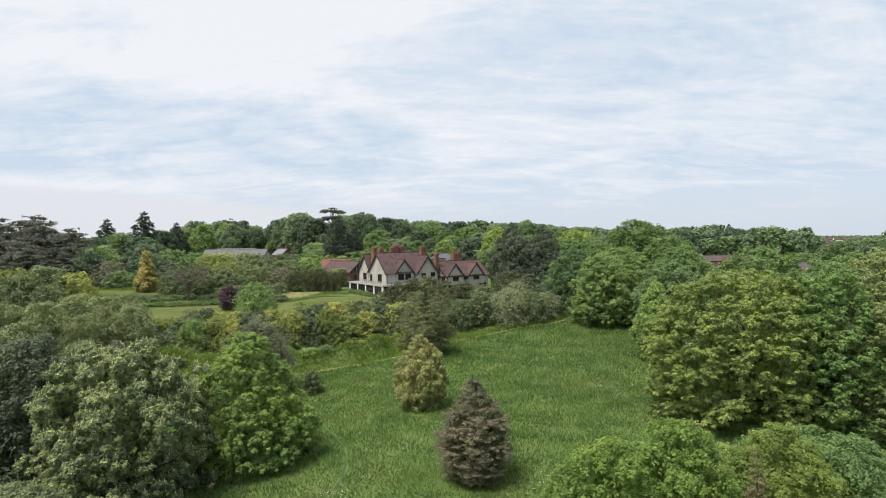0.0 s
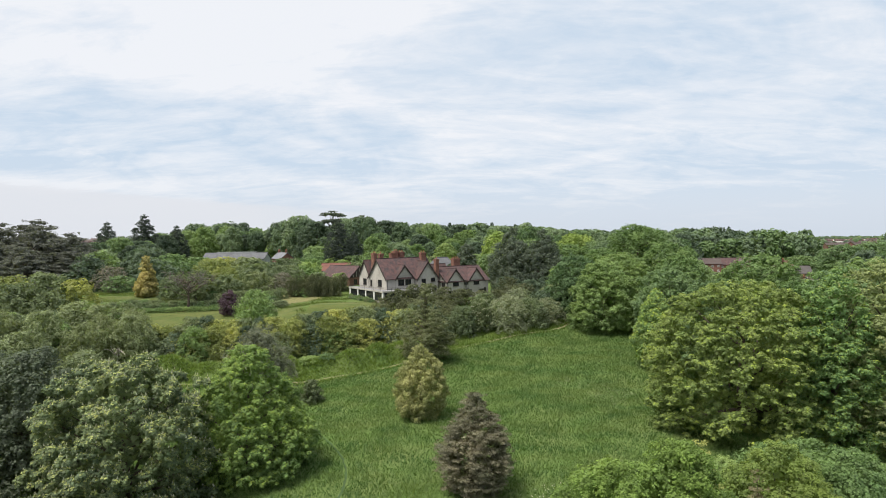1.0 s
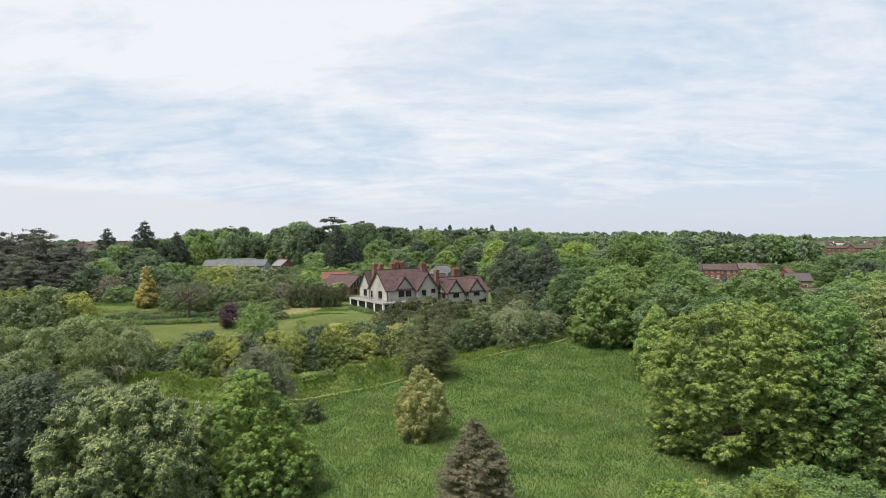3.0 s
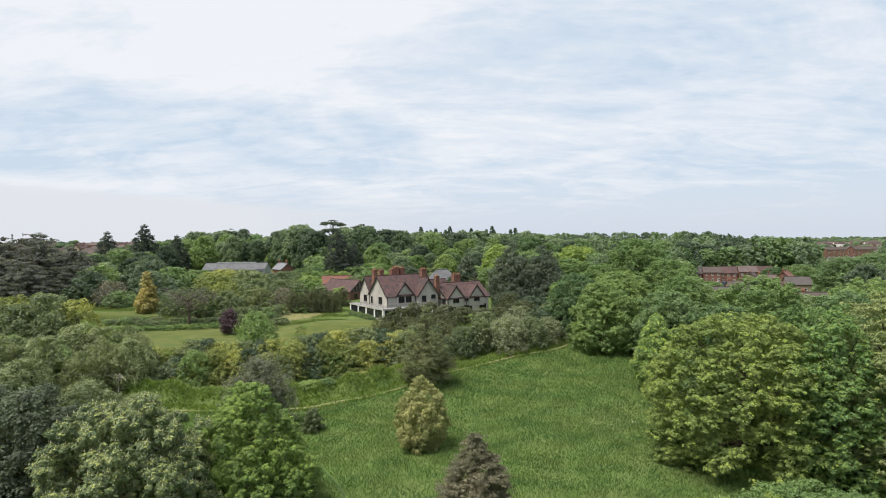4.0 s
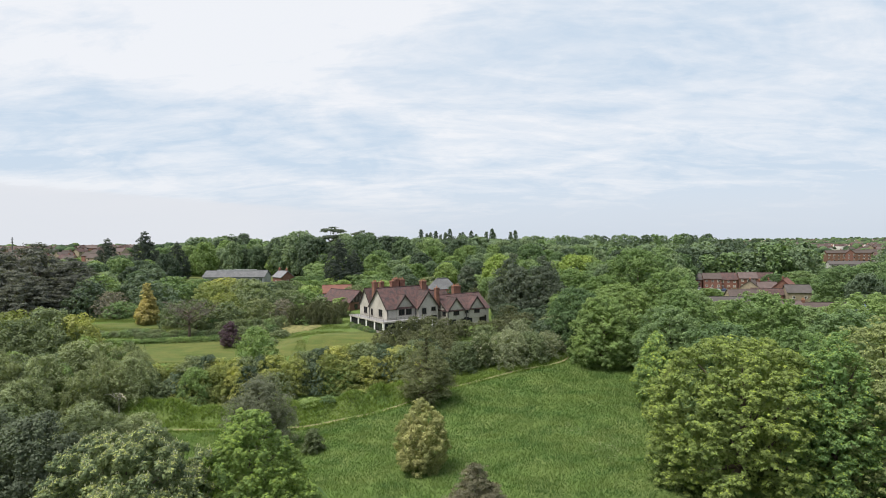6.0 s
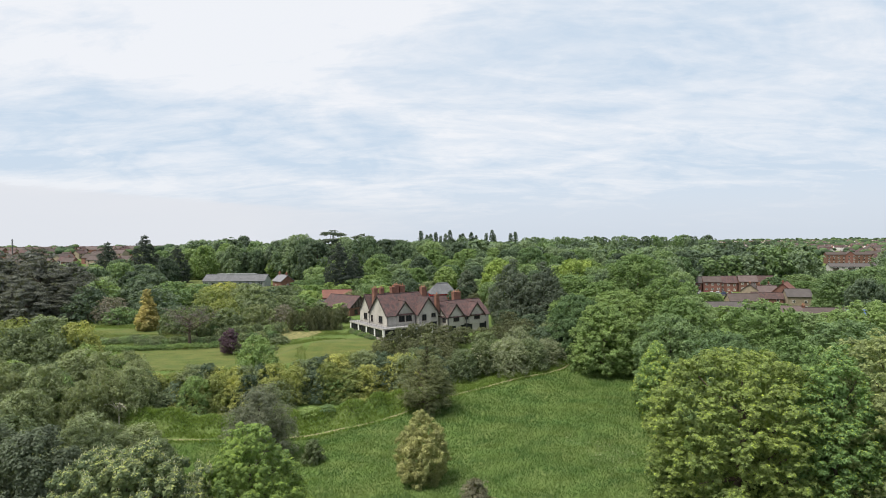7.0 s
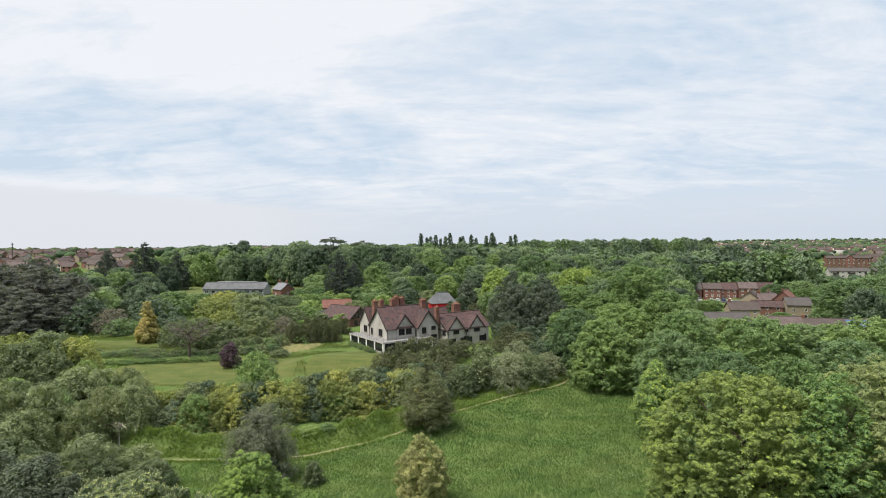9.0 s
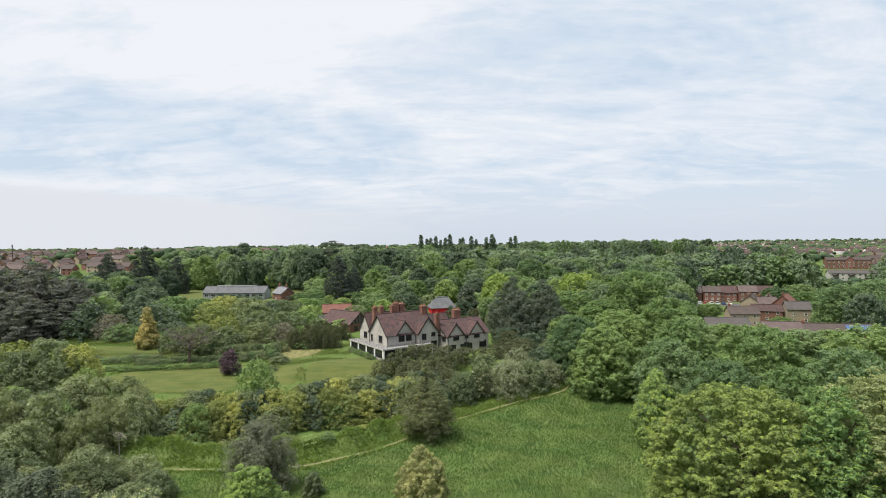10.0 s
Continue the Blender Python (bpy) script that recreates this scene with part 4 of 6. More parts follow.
ORCHARD = ((-69, 170, 6.5, 18.2, "willow"), (-77, 174, 5, 16.5, "olive"), (-62, 174, 5.5, 16.6, "olive"), (-55, 180, 6, 17, "willow"), (-66, 183, 6, 18.6, "yellow"), (-48, 182, 5, 16.4, "dry"), (-58, 190, 6.5, 18.8, "olive"), (-73, 195, 7, 20, "yellow"),
                          (-50, 195, 6, 18.2, "olive"), (-64, 205, 7, 20, "olive"), (-80, 210, 7, 20, "yellow"), (-46, 208, 6, 18.6, "light"), (-55, 216, 7, 19.6, "olive"), (-72, 222, 7, 20, "olive"), (-90, 222, 7, 20.2, "olive"), (-62, 230, 7, 18.6, "dark"), (-48, 226, 6, 19.2, "light"),
                          (-84, 234, 7, 20, "yellow"), (-98, 240, 6, 17, "dark"), (-70, 244, 6, 17.4, "olive"), (-90, 252, 6, 18.8, "olive"), (-57, 246, 5, 17.6, "light"), (-88, 263, 4.6, 17.6, "olive"), (-81, 262, 4, 17.4, "light"), (-52, 256, 5, 19, "oak"), (-46, 250, 5, 18.4, "light"), (-37, 252, 6, 19.5, "oak"), (-30, 258, 6, 20.5, "light"), (-57, 270, 6, 20.5, "oak"), (-34, 268, 6, 21, "oak"), (-28, 246, 5, 19, "dark"), (-50, 240, 5, 18, "oak"), (-40, 240, 5, 18.2, "light"), (-62, 262, 4, 18.5, "oak"), (-58, 280, 7, 23, "oak"), (-48, 276, 6, 22, "light"), (-43, 199, 4.5, 17, "light"), (-47, 203, 5, 17.6, "light"), (-104, 190, 6, 18.6, "dry"), (-112, 192, 8, 21.5, "willow"), (-96, 202, 8, 20.6, "dark"), (-100, 188, 5, 16, "dark"),
                          (-118, 205, 9, 23, "oak"), (-108, 216, 8, 22, "oak"), (-96, 215, 8, 21.5, "light"), (-112, 230, 9, 24, "oak"), (-86, 195, 5, 15.6, "olive"), (-40, 196, 4.5, 15.8, "olive"), (-36, 205, 4, 16, "light"), (-44, 190, 4, 14.6, "light"),
                          (-37, 190, 3, 14, "light"), (-33, 197, 4, 15.6, "light"), (-44, 163, 3, 10.5, "olive"), (-41, 176, 3.4, 13, "light"), (-31, 213, 5, 18, "olive"), (-22, 222, 5, 19, "light"), (-14, 236, 6, 20, "dark"), (-26, 234, 6, 20, "oak"), (-6, 238, 5, 19, "olive"), (12, 236, 5, 20, "oak"), (20, 232, 5, 19, "dark"), (18.0, 171, 4.5, 15.4, "yew"), (24, 170, 5, 14.6, "dark"), (30, 174, 5.5, 15, "dark"), (19, 179, 4.5, 15, "dark"), (21, 164, 4, 12.6, "olive"), (30, 205, 6, 17, "dark"), (36, 212, 6, 18, "oak"), (27, 196, 5, 15, "dark"), (35, 160, 5, 14, "dark"), (30, 166, 5, 13.5, "olive"), (26, 160, 4, 12.6, "dark"), (38, 178, 6, 15, "oak"), (8, 222, 5, 18.5, "dark"), (2.5, 214, 2.4, 17.4, "dark"), (11, 210, 4, 17, "yew"), (18, 200, 5, 17.6, "yew"))
for x, y, r, top, key in ORCHARD:
    if x < -76 and y > 184 and key not in ("yellow", "dry"):
        key = ("dark", "oak", "dark")[int(r + y) % 3]
    bush(key, x, y, r, top, "orchard and garden shrubs", "overgrown garden shrub behind the lawns")

cr, lb = crown("crown", 53, mound, 3.8, 7.4, 0.1, 60, 0.9, 700, 12, 0.36, 0.20, (LEAF_WILLOW, BLOSSOM), blossom=0.45, loose=0.25)
tree("hawthorn_bush", "hawthorn bush with clusters of whitish blossom", "bush", 8.3, 139.5, cr, trunk("trunk", 6, 0.15, lb, 16, 40))
# a bare grey fruit tree on the lawn
rb = np.random.default_rng(9)
bl = np.array([(4.2 * math.cos(i * 2.4) * (0.5 + 0.5 * (i % 3) / 2), 4.2 * math.sin(i * 2.4) * (0.5 + 0.5 * (i % 3) / 2), 5.5 + 3.2 * ((i * 7) % 10) / 10, 1, 1, 1) for i in range(34)])
bare = thing("fruit_tree", "bare grey old fruit tree standing on the lawn", "tree", pose(-67.5, 161, gz(-67.5, 161)))
bare.scale = (1.4, 1.4, 1.15)
place("trunk", trunk("trunk", 8.5, 0.28, bl, 34, 41), bare)
vs, fs = [], []
for c in bl:
    for k in range(7):
        d = unit(rb.normal(size=3) + np.array([c[0] * 0.2, c[1] * 0.2, 0.5]))
        tube(vs, fs, c[:3] - d * 0.2, c[:3] + d * rb.uniform(0.8, 1.7), 0.05, 0.02, 3)
place("twig_crown", mesh_from("twig_crown", np.concatenate(vs), np.concatenate(fs), WOOD_GREY), bare)
# planting at the foot of the veranda
for i in range(9):
    x, y = -18.9 - 0.9 * i, 159.8 + 1.45 * i
    bush(("low_oak", "low_olive", "low_light")[i % 3], x, y, 1.2 + 0.3 * (i % 2), gz(x, y) + 0.7 + 0.4 * (i % 3) / 2, "planting below the veranda", "low leafy planting at the foot of the veranda")
# tall hedges beside the house, grown out of shape
for x0, y0, x1, y1, h in ((-44.0, 174.5, -31.7, 176.8, 5.4), (-42, 187, -30.7, 189.4, 4.4)):
    for i in range(9):
        f = i / 8
        x, y = x0 + (x1 - x0) * f, y0 + (y1 - y0) * f + brng.uniform(-0.3, 0.3)
        bush("yew", x, y, brng.uniform(1.7, 2.2), gz(x, y) + h * brng.uniform(0.9, 1.1), "tall hedge beside the house", "dark green evergreen of the tall garden hedge")

# ---------------- woods ----------------
WOODS = []
for i, (material, prof, R, H) in enumerate(((LEAF_WOOD, dome, 7.0, 11.5), (LEAF_WOOD, dome, 6.2, 12.5), (LEAF_OAK, dome, 6.4, 11.5), (LEAF_DARK, dome, 6.6, 11.5), (LEAF_WOOD, egg, 5.6, 12.5), (LEAF_LIGHT, dome, 5.8, 11.5))):
    cr, lb = crown("crown", 60 + i, prof, R, H - 1, 1, 64, 1.5, 1300, 6, 0.52, 0.38, (material,), upward=0.8, gather=2.2, spread=0.06)
    WOODS.append((cr, trunk("trunk", H * 0.9, 0.4, lb, 5, i, k=5), H, ("spreading green oak in the wood", "green broadleaf tree in the wood", "light green broadleaf tree in the wood", "dark green broadleaf tree in the wood", "tall green tree in the wood", "bright fresh green tree in the wood")[i]))
wrng = random.Random(17)


def wood_tree(x, y, top, kind=None, scale=None):
    cr, tr, H, lab = WOODS[wrng.randrange(6) if kind is None else kind]
    z = gz(x, y)
    s = max(0.45, (top - z) / H)
    ob = tree("tree", lab, "tree", x, y, cr, tr, turn=wrng.uniform(0, 360), group="trees of the wood")
    w = (scale or max(min(s * 0.85, 1.35), 0.8)) * wrng.uniform(0.85, 1.15)
    ob.scale = (w, w, s)
    return ob


# edge of the wood beside the meadow: fuller trees
EDGE = []
for i, material in enumerate((LEAF_OAK, LEAF_LIGHT, LEAF_LIGHT)):
    cr, lb = crown("crown", 80 + i, mound if i == 2 else dome, 8.0, 17.5, 0.4, 210, 1.25, 3000, 12, 0.42, 0.25, (material,), upward=0.8, spread=0.09, gather=2.6)
    EDGE.append((cr, trunk("trunk", 16, 0.45, lb, 14, 20 + i)))
for x, y, r, top, k in ((37, 141, 8.5, 21.2, 2), (47.5, 128, 8.0, 20.2, 0), (32.5, 150, 7, 22.6, 0), (55, 142, 9, 22.2, 2), (66, 126, 10, 23, 1), (63, 158, 8, 21, 0), (94, 134, 10, 21.6, 1), (62, 168, 9, 25, 1),
                        (63.5, 199, 11, 30.5, 1), (46, 160, 9, 22.5, 1), (52, 113, 8, 18.8, 0), (60, 105, 8, 19, 2), (152, 232, 11, 22.5, 0), (168, 238, 12, 23.4, 0), (186, 250, 12, 23, 0), (160, 216, 9, 18.5, 0), (178, 222, 11, 20, 0), (46, 178, 8.5, 23.4, 2), (75, 112, 9, 21, 0), (106, 140, 9, 20, 0),
                        (36, 172, 7.5, 19.5, 1), (84, 180, 8, 15.4, 1), (76, 190, 7, 15.5, 0), (104, 178, 8, 13.8, 0), (117, 183, 8, 12.6, 1), (91, 170, 8, 15.4, 0), (176, 296, 8, 13, 1), (170, 312, 8, 14, 0), (186, 318, 9, 15, 0), (192, 300, 9, 15, 0), (117, 272, 5.5, 10.5, 1), (124, 283, 5, 9.6, 0), (129, 291, 4.5, 8.4, 1), (131, 236, 5, 9.5, 1), (133, 270, 4, 9, 0), (70, 184, 8, 20.5, 0), (40, 193, 9, 24.5, 1), (47, 100, 7, 13, 0)):
    cr, tr = EDGE[k]
    ob = tree("tree", ("full green oak at the edge of the wood", "light green tree at the edge of the wood", "low-branched green tree at the edge of the wood")[k], "tree", x, y, cr, tr, turn=wrng.uniform(0, 360), group="trees at the edge of the wood")
    ob.scale = (r / 8, r / 8, (top - gz(x, y)) / 17.9)

# marked trees behind the house
cr, lb = crown("crown", 90, spire, 8.4, 19.5, 0.4, 130, 1.8, 1200, 13, 0.8, 0.5, (LEAF_CON,), squash=0.6, slim=0.24, upward=0.2, loose=0.25)
tr = trunk("trunk", 17, 0.45, lb, 12, 30)
tree("cypress_tree", "massive dark grey green cypress beside the house", "tree", 21, 187, cr, tr, scale=0.93)
tree("cypress_tree", "massive dark grey green cypress beside the house", "tree", 30, 183, cr, tr, turn=120, scale=0.88)
cr, lb = crown("crown", 96, blunt_cone, 6.6, 20.6, 0.3, 200, 1.2, 1700, 12, 0.6, 0.40, (LEAF_SPRUCE,), squash=0.5, slim=0.2, upward=0.2, loose=0.2, puff=0.6, core=0.55)
tr = trunk("trunk", 19, 0.4, lb, 12, 44)
for x, y, s in ((-43.5, 254, 0.98), (-39, 266, 0.7), (-142, 290, 1.15), (-163, 296, 1.0), (-131, 300, 0.9)):
    tree("spruce_tree", "tall dark spruce standing among broadleaf trees", "tree", x, y, cr, tr, turn=40, scale=s)
cr, lb = crown("crown", 91, egg, 6.6, 15.5, 1, 60, 1.8, 800, 10, 0.8, 0.5, (LEAF_CHART,), upward=0.5)
tr = trunk("trunk", 14, 0.35, lb, 8, 31)
for x, y, s in ((20, 220, 0.93), (49, 232, 0.85), (55, 240, 0.8)):
    tree("tree", "bright yellow green tree behind the house", "tree", x, y, cr, tr, scale=s, turn=x * 7)
cr, lb = crown("crown", 92, egg, 4.2, 12, 0.5, 50, 1.3, 600, 10, 0.6, 0.42, (LEAF_CON,), squash=0.6)
tree("conifer", "dark rounded conifer behind the red outbuilding", "tree", 8.7, 224, cr, trunk("trunk", 10, 0.25, lb, 6, 32), scale=0.86)
# cedars
cr, lb = crown("crown", 93, umbrella, 7.4, 17, 7.5, 60, 2.0, 1700, 5, 0.7, 0.5, (LEAF_CON,), squash=0.16, slim=0.25, upward=0.9, tiers=5, puff=0.25, core=0.12, inner=0.5)
tr = trunk("trunk", 23, 0.6, lb, 30, 33)
tree("cedar_tree", "tall cedar with flat layered top above the wood", "tree", -55, 305, cr, tr, scale=1.03)
tree("cedar_tree", "flat-topped dark cedar above the wood", "tree", -42, 318, cr, tr, turn=90, scale=0.95)
cr, lb = crown("crown", 94, mound, 11, 18.5, 0.5, 150, 2.0, 1700, 12, 0.8, 0.42, (LEAF_CEDAR,), squash=0.2, slim=0.18, upward=0.7, loose=0.35, tiers=10, puff=0.25, spread=0.2)
tr = trunk("trunk", 18, 0.5, lb, 20, 34)
for x, y, s, t in ((-132, 199, 0.92, 0), (-146, 198, 0.98, 60), (-141, 210, 1.0, 130), (-124, 203, 0.8, 200), (-156, 205, 0.95, 250), (-138, 188, 0.72, 20), (-128, 186, 0.66, 310), (-150, 182, 0.85, 70), (-118, 195, 0.6, 100), (-160, 190, 0.8, 40)):
    tree("cedar_tree", "broad dark cedar with ragged layered branches", "tree", x, y, cr, tr, turn=t, scale=s * 1.22, group="cedars at the garden's edge")


def in_wood(x, y):
    """Where the woods stand: not on the barn's field, the house's ground or among the estates."""
    if abs(x) > 0.80 * y + 15:
        return False
    if -165 < x < -110 and 212 < y < 270 and x / y < -0.455:
        return True
    if x < 14 and y < 240 or y < 205 and x < 62 or y < 172:
        return False
    if -172 < x < -62 and y < 318 or -62 <= x < -26 and y < 274:
        return False
    if x < -172 and y > 400 or x < -150 and y > 420:
        return False
    if 0.395 < x / y < 0.69 and 150 < y < 340 or x > 170 and y > 420 + (x - 170) * 0.3 or x > 95 and y < 205:
        return False
    if 0.60 < x / y < 0.73 and 250 < y < 700:
        return False
    return True


spots = []
y = 150.0
while y < 560:
    step = 10.0 + (y - 150) * 0.011
    x = -0.8 * y - 20
    while x < 0.8 * y + 20:
        a, b = x + wrng.uniform(-3.4, 3.4), y + wrng.uniform(-3.4, 3.4)
        if in_wood(a, b):
            spots.append((a, b))
        x += step
    y += step * 0.95


def canopy(x, y):
    """Height of the wood's canopy."""
    up_left = float(np.interp(y, [205, 235, 270, 320, 345, 400, 480, 560], [20.5, 22.5, 25.0, 29.5, 31.5, 31.0, 29.5, 28.5]))
    low = 17.0 + 10.0 * float(smooth(210, 400, y))
    f = float(smooth(35, 115, x))
    if x < -165:
        return 21.0
    if x < -60 and y < 280:
        return 23.0 + 0.08 * (y - 210)
    return up_left * (1 - f) + low * f


for x, y, top in ((-70, 312, 36), (-62, 300, 34.5), (-48, 300, 35.5), (-38, 306, 35), (-30, 318, 35), (-80, 322, 36), (-22, 330, 34.5), (-88, 330, 35), (-14, 345, 34), (-52, 320, 36.5), (-75, 317, 38.0), (-39, 297, 36.5), (-25, 335, 34.5), (-143, 355, 35.5), (-130, 360, 34.5), (-148, 452, 38)):
    wood_tree(x, y, top, wrng.choice((0, 1, 3)), 1.4)
near_spots = [p for p in spots if p[1] < 385]
for x, y in near_spots[:330]:
    wood_tree(x, y, canopy(x, y) + wrng.gauss(0, 1.9))


def ball(sub):
    bm = bmesh.new()
    bmesh.ops.create_icosphere(bm, subdivisions=sub, radius=1)
    v = np.array([p.co[:] for p in bm.verts])
    f = np.array([[p.index for p in q.verts] for q in bm.faces])
    bm.free()
    return v, f


def lumpy_crown(rng, sub, lobes, leaves, size):
    """A far crown, about 13 wide and 12 high: lobes melted into one rough mass, with ragged leaf sprays on it."""
    d, f = ball(sub)
    az, h = np.arange(lobes) * 2.4 + rng.random(lobes), rng.uniform(0.0, 1.0, lobes)
    c = np.stack([np.cos(az) * 0.62 * (1 - 0.55 * h), np.sin(az) * 0.62 * (1 - 0.55 * h), 0.52 * h - 0.1], 1)
    r = rng.uniform(0.30, 0.46, lobes)
    dot = d @ c.T
    disc = dot ** 2 - (c * c).sum(1) + r ** 2
    far_hit = np.where(disc > 0, dot + np.sqrt(np.maximum(disc, 0)), 0.0)
    rad = np.maximum(far_hit.max(1), 0.52) * rng.uniform(0.94, 1.06, len(d))
    p = d * rad[:, None] * np.array([6.5, 6.5, 7.6]) + np.array([0, 0, 5.2])
    p[:, 2] *= 11.6 / p[:, 2].max()
    f = f[(p[f][:, :, 2] > 0.2).all(1)]
    q = p[f[rng.integers(0, len(f), leaves)]].mean(1)
    n = unit(unit(q - np.array([0, 0, 5.0])) + rng.normal(0, 0.5, q.shape) + np.array([0, 0, 0.4]))
    a = unit(np.cross(n, rng.normal(size=n.shape)))
    b = np.cross(n, a)
    w = size * rng.uniform(0.6, 1.3, (leaves, 1))
    q = q + n * w * 0.3
    t = np.stack([q - a * w * 0.5, q + a * w * 0.5, q + b * w * 0.8], 1).reshape(-1, 3)
    return np.concatenate([p, t]), np.concatenate([f, np.arange(len(t)).reshape(-1, 3) + len(p)])


def leafy_crown(seed):
    """A crown of the far woods, as wide and high as a lumpy one but made of leaf sprays."""
    me, _ = crown("lib", seed, (dome, egg, dome, mound)[seed % 4], 6.4, 10.8, 0.8, 40, 1.8, 340, 4, 0.72, 0.82, (), upward=0.8, jitter=0.5, gather=2.0, inner=0.45, spread=0.06)
    v, f = np.empty(len(me.vertices) * 3, np.float32), np.empty(len(me.polygons) * 3, np.int32)
    me.vertices.foreach_get("co", v)
    me.polygons.foreach_get("vertices", f)
    bpy.data.meshes.remove(me)
    return v.reshape(-1, 3), f.reshape(-1, 3)


def joined_woods(name, places, seed, label, lib, mats):
    """Far woods, uncounted: one mesh of many small crowns."""
    rng = np.random.default_rng(seed)
    vs, fs, idx, n0 = [], [], [], 0
    for x, y, top, w in places:
        v, f = lib[rng.integers(8)]
        z = gz(x, y)
        a = rng.random() * 6.28
        c, s = math.cos(a), math.sin(a)
        q = np.stack([v[:, 0] * c - v[:, 1] * s, v[:, 0] * s + v[:, 1] * c, v[:, 2]], 1)
        vs.append(q * np.array([w, w, (top - z) / 11.8]) + np.array([x, y, z - 0.3]))
        fs.append(f + n0)
        idx.append(np.full(len(f), rng.choice([0, 0, 0, 1, 1, 1, 2])))
        n0 += len(v)
    ob = new(name, mesh_from(name, np.concatenate(vs), np.concatenate(fs), *mats, idx=np.concatenate(idx)))
    return tagged(ob, label, "trees", kind="stuff")


far = [(x, y, canopy(x, y) + wrng.gauss(0, 2.0), wrng.uniform(1.3, 2.0)) for x, y in [p for i, p in enumerate(spots) if p[1] >= 385 and i % 9 < 5] + near_spots[330:]]
# a broad pale clump, the marked trees of the ridge and the tree line at its end
far += [(8 + 7 * k, 478 + 5 * (k % 2), 35.5 - 1.2 * abs(k - 1), 1.2) for k in range(4)]
far += [(221 + 11 * k, 540 + 6 * (k % 3), 31.5 - 0.7 * k, 1.1) for k in range(5)]
far += [(318 + 12 * k, 620, 28.0 - 0.8 * k, 1.1) for k in range(4)]
far += [(115 + 14 * k, 848 + 9 * (k % 3), 33.0 + 1.2 * math.sin(k * 2.1), 1.9) for k in range(19)]
joined_woods("far_woods", far, 1, "unbroken canopy of distant green woods", [leafy_crown(100 + k) for k in range(8)], (LEAF_WOOD, LEAF_DARK, LEAF_OAK))
# hedgerow trees and copses out to the horizon
belt = []
for i in range(2100):
    y = 400 * math.exp(wrng.random() * 2.35)
    x = wrng.uniform(-0.78, 0.78) * y
    if 0.60 < x / y < 0.73 and y < 700 or in_wood(x, y) and y < 560 or 100 < x < 210 and y < 350 or -172 < x < 0 and y < 420:
        continue
    if math.sin(x * 0.011 + 1) * math.sin(y * 0.006 + x * 0.003) < -0.45:
        continue
    g = gz(x, y)
    if x / y < -0.50 and y < 640 and wrng.random() < 0.8:
        continue
    if abs(x / y + 0.02) > 0.40 and wrng.random() < (0.5 if x < 0 else 0.1):
        continue
    belt.append((x, y, g + wrng.uniform(6, 11) * (1 + y / 6000), wrng.uniform(0.7, 1.3) * (1 + y / 2500)))
for i in range(36):
    y = wrng.uniform(370, 465)
    x = wrng.uniform(0.59, 0.74) * y
    belt.append((x, y, gz(x, y) + wrng.uniform(4.5, 7), wrng.uniform(0.6, 0.9)))
for i in range(1100):
    y = 1100 * math.exp(wrng.random() * 1.35)
    x = wrng.uniform(-0.8, 0.8) * y
    if abs(x / y + 0.02) > 0.40 and wrng.random() < (0.5 if x < 0 else 0.1):
        continue
    belt.append((x, y, gz(x, y) + wrng.uniform(6, 14), wrng.uniform(0.9, 2.0)))
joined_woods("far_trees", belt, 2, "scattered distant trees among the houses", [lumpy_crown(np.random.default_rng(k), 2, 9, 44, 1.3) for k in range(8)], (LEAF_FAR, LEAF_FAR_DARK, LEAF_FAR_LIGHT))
# poplars on the skyline
cr, lb = crown("crown", 95, full, 2.9, 26, 1, 160, 1.0, 900, 4, 0.5, 0.7, (LEAF_DARK,), squash=1.6, core=0.6, loose=0.2)
tr = trunk("trunk", 22, 0.4, lb, 3, 35, k=5)
for i, f in enumerate((-0.036, -0.026, -0.020, -0.012, -0.004, 0.004, 0.011, 0.028, 0.033, 0.047, 0.054, 0.070, 0.080, 0.085, 0.112, 0.118)):
    tree("poplar_tree", "slim dark poplar on the skyline", "tree", f * 800, 800 + 11 * math.sin(i * 5), cr, tr, group="row of poplars", scale=(1.3, 1.1, 1.15, 1.22, 1.05, 1.15)[i % 6], turn=i * 50)


DARK_TILE = mat("dark grey concrete tiles", (0.085, 0.078, 0.078), 0.9, 0.2, 1.5, bump=0.4, bump_scale=9)


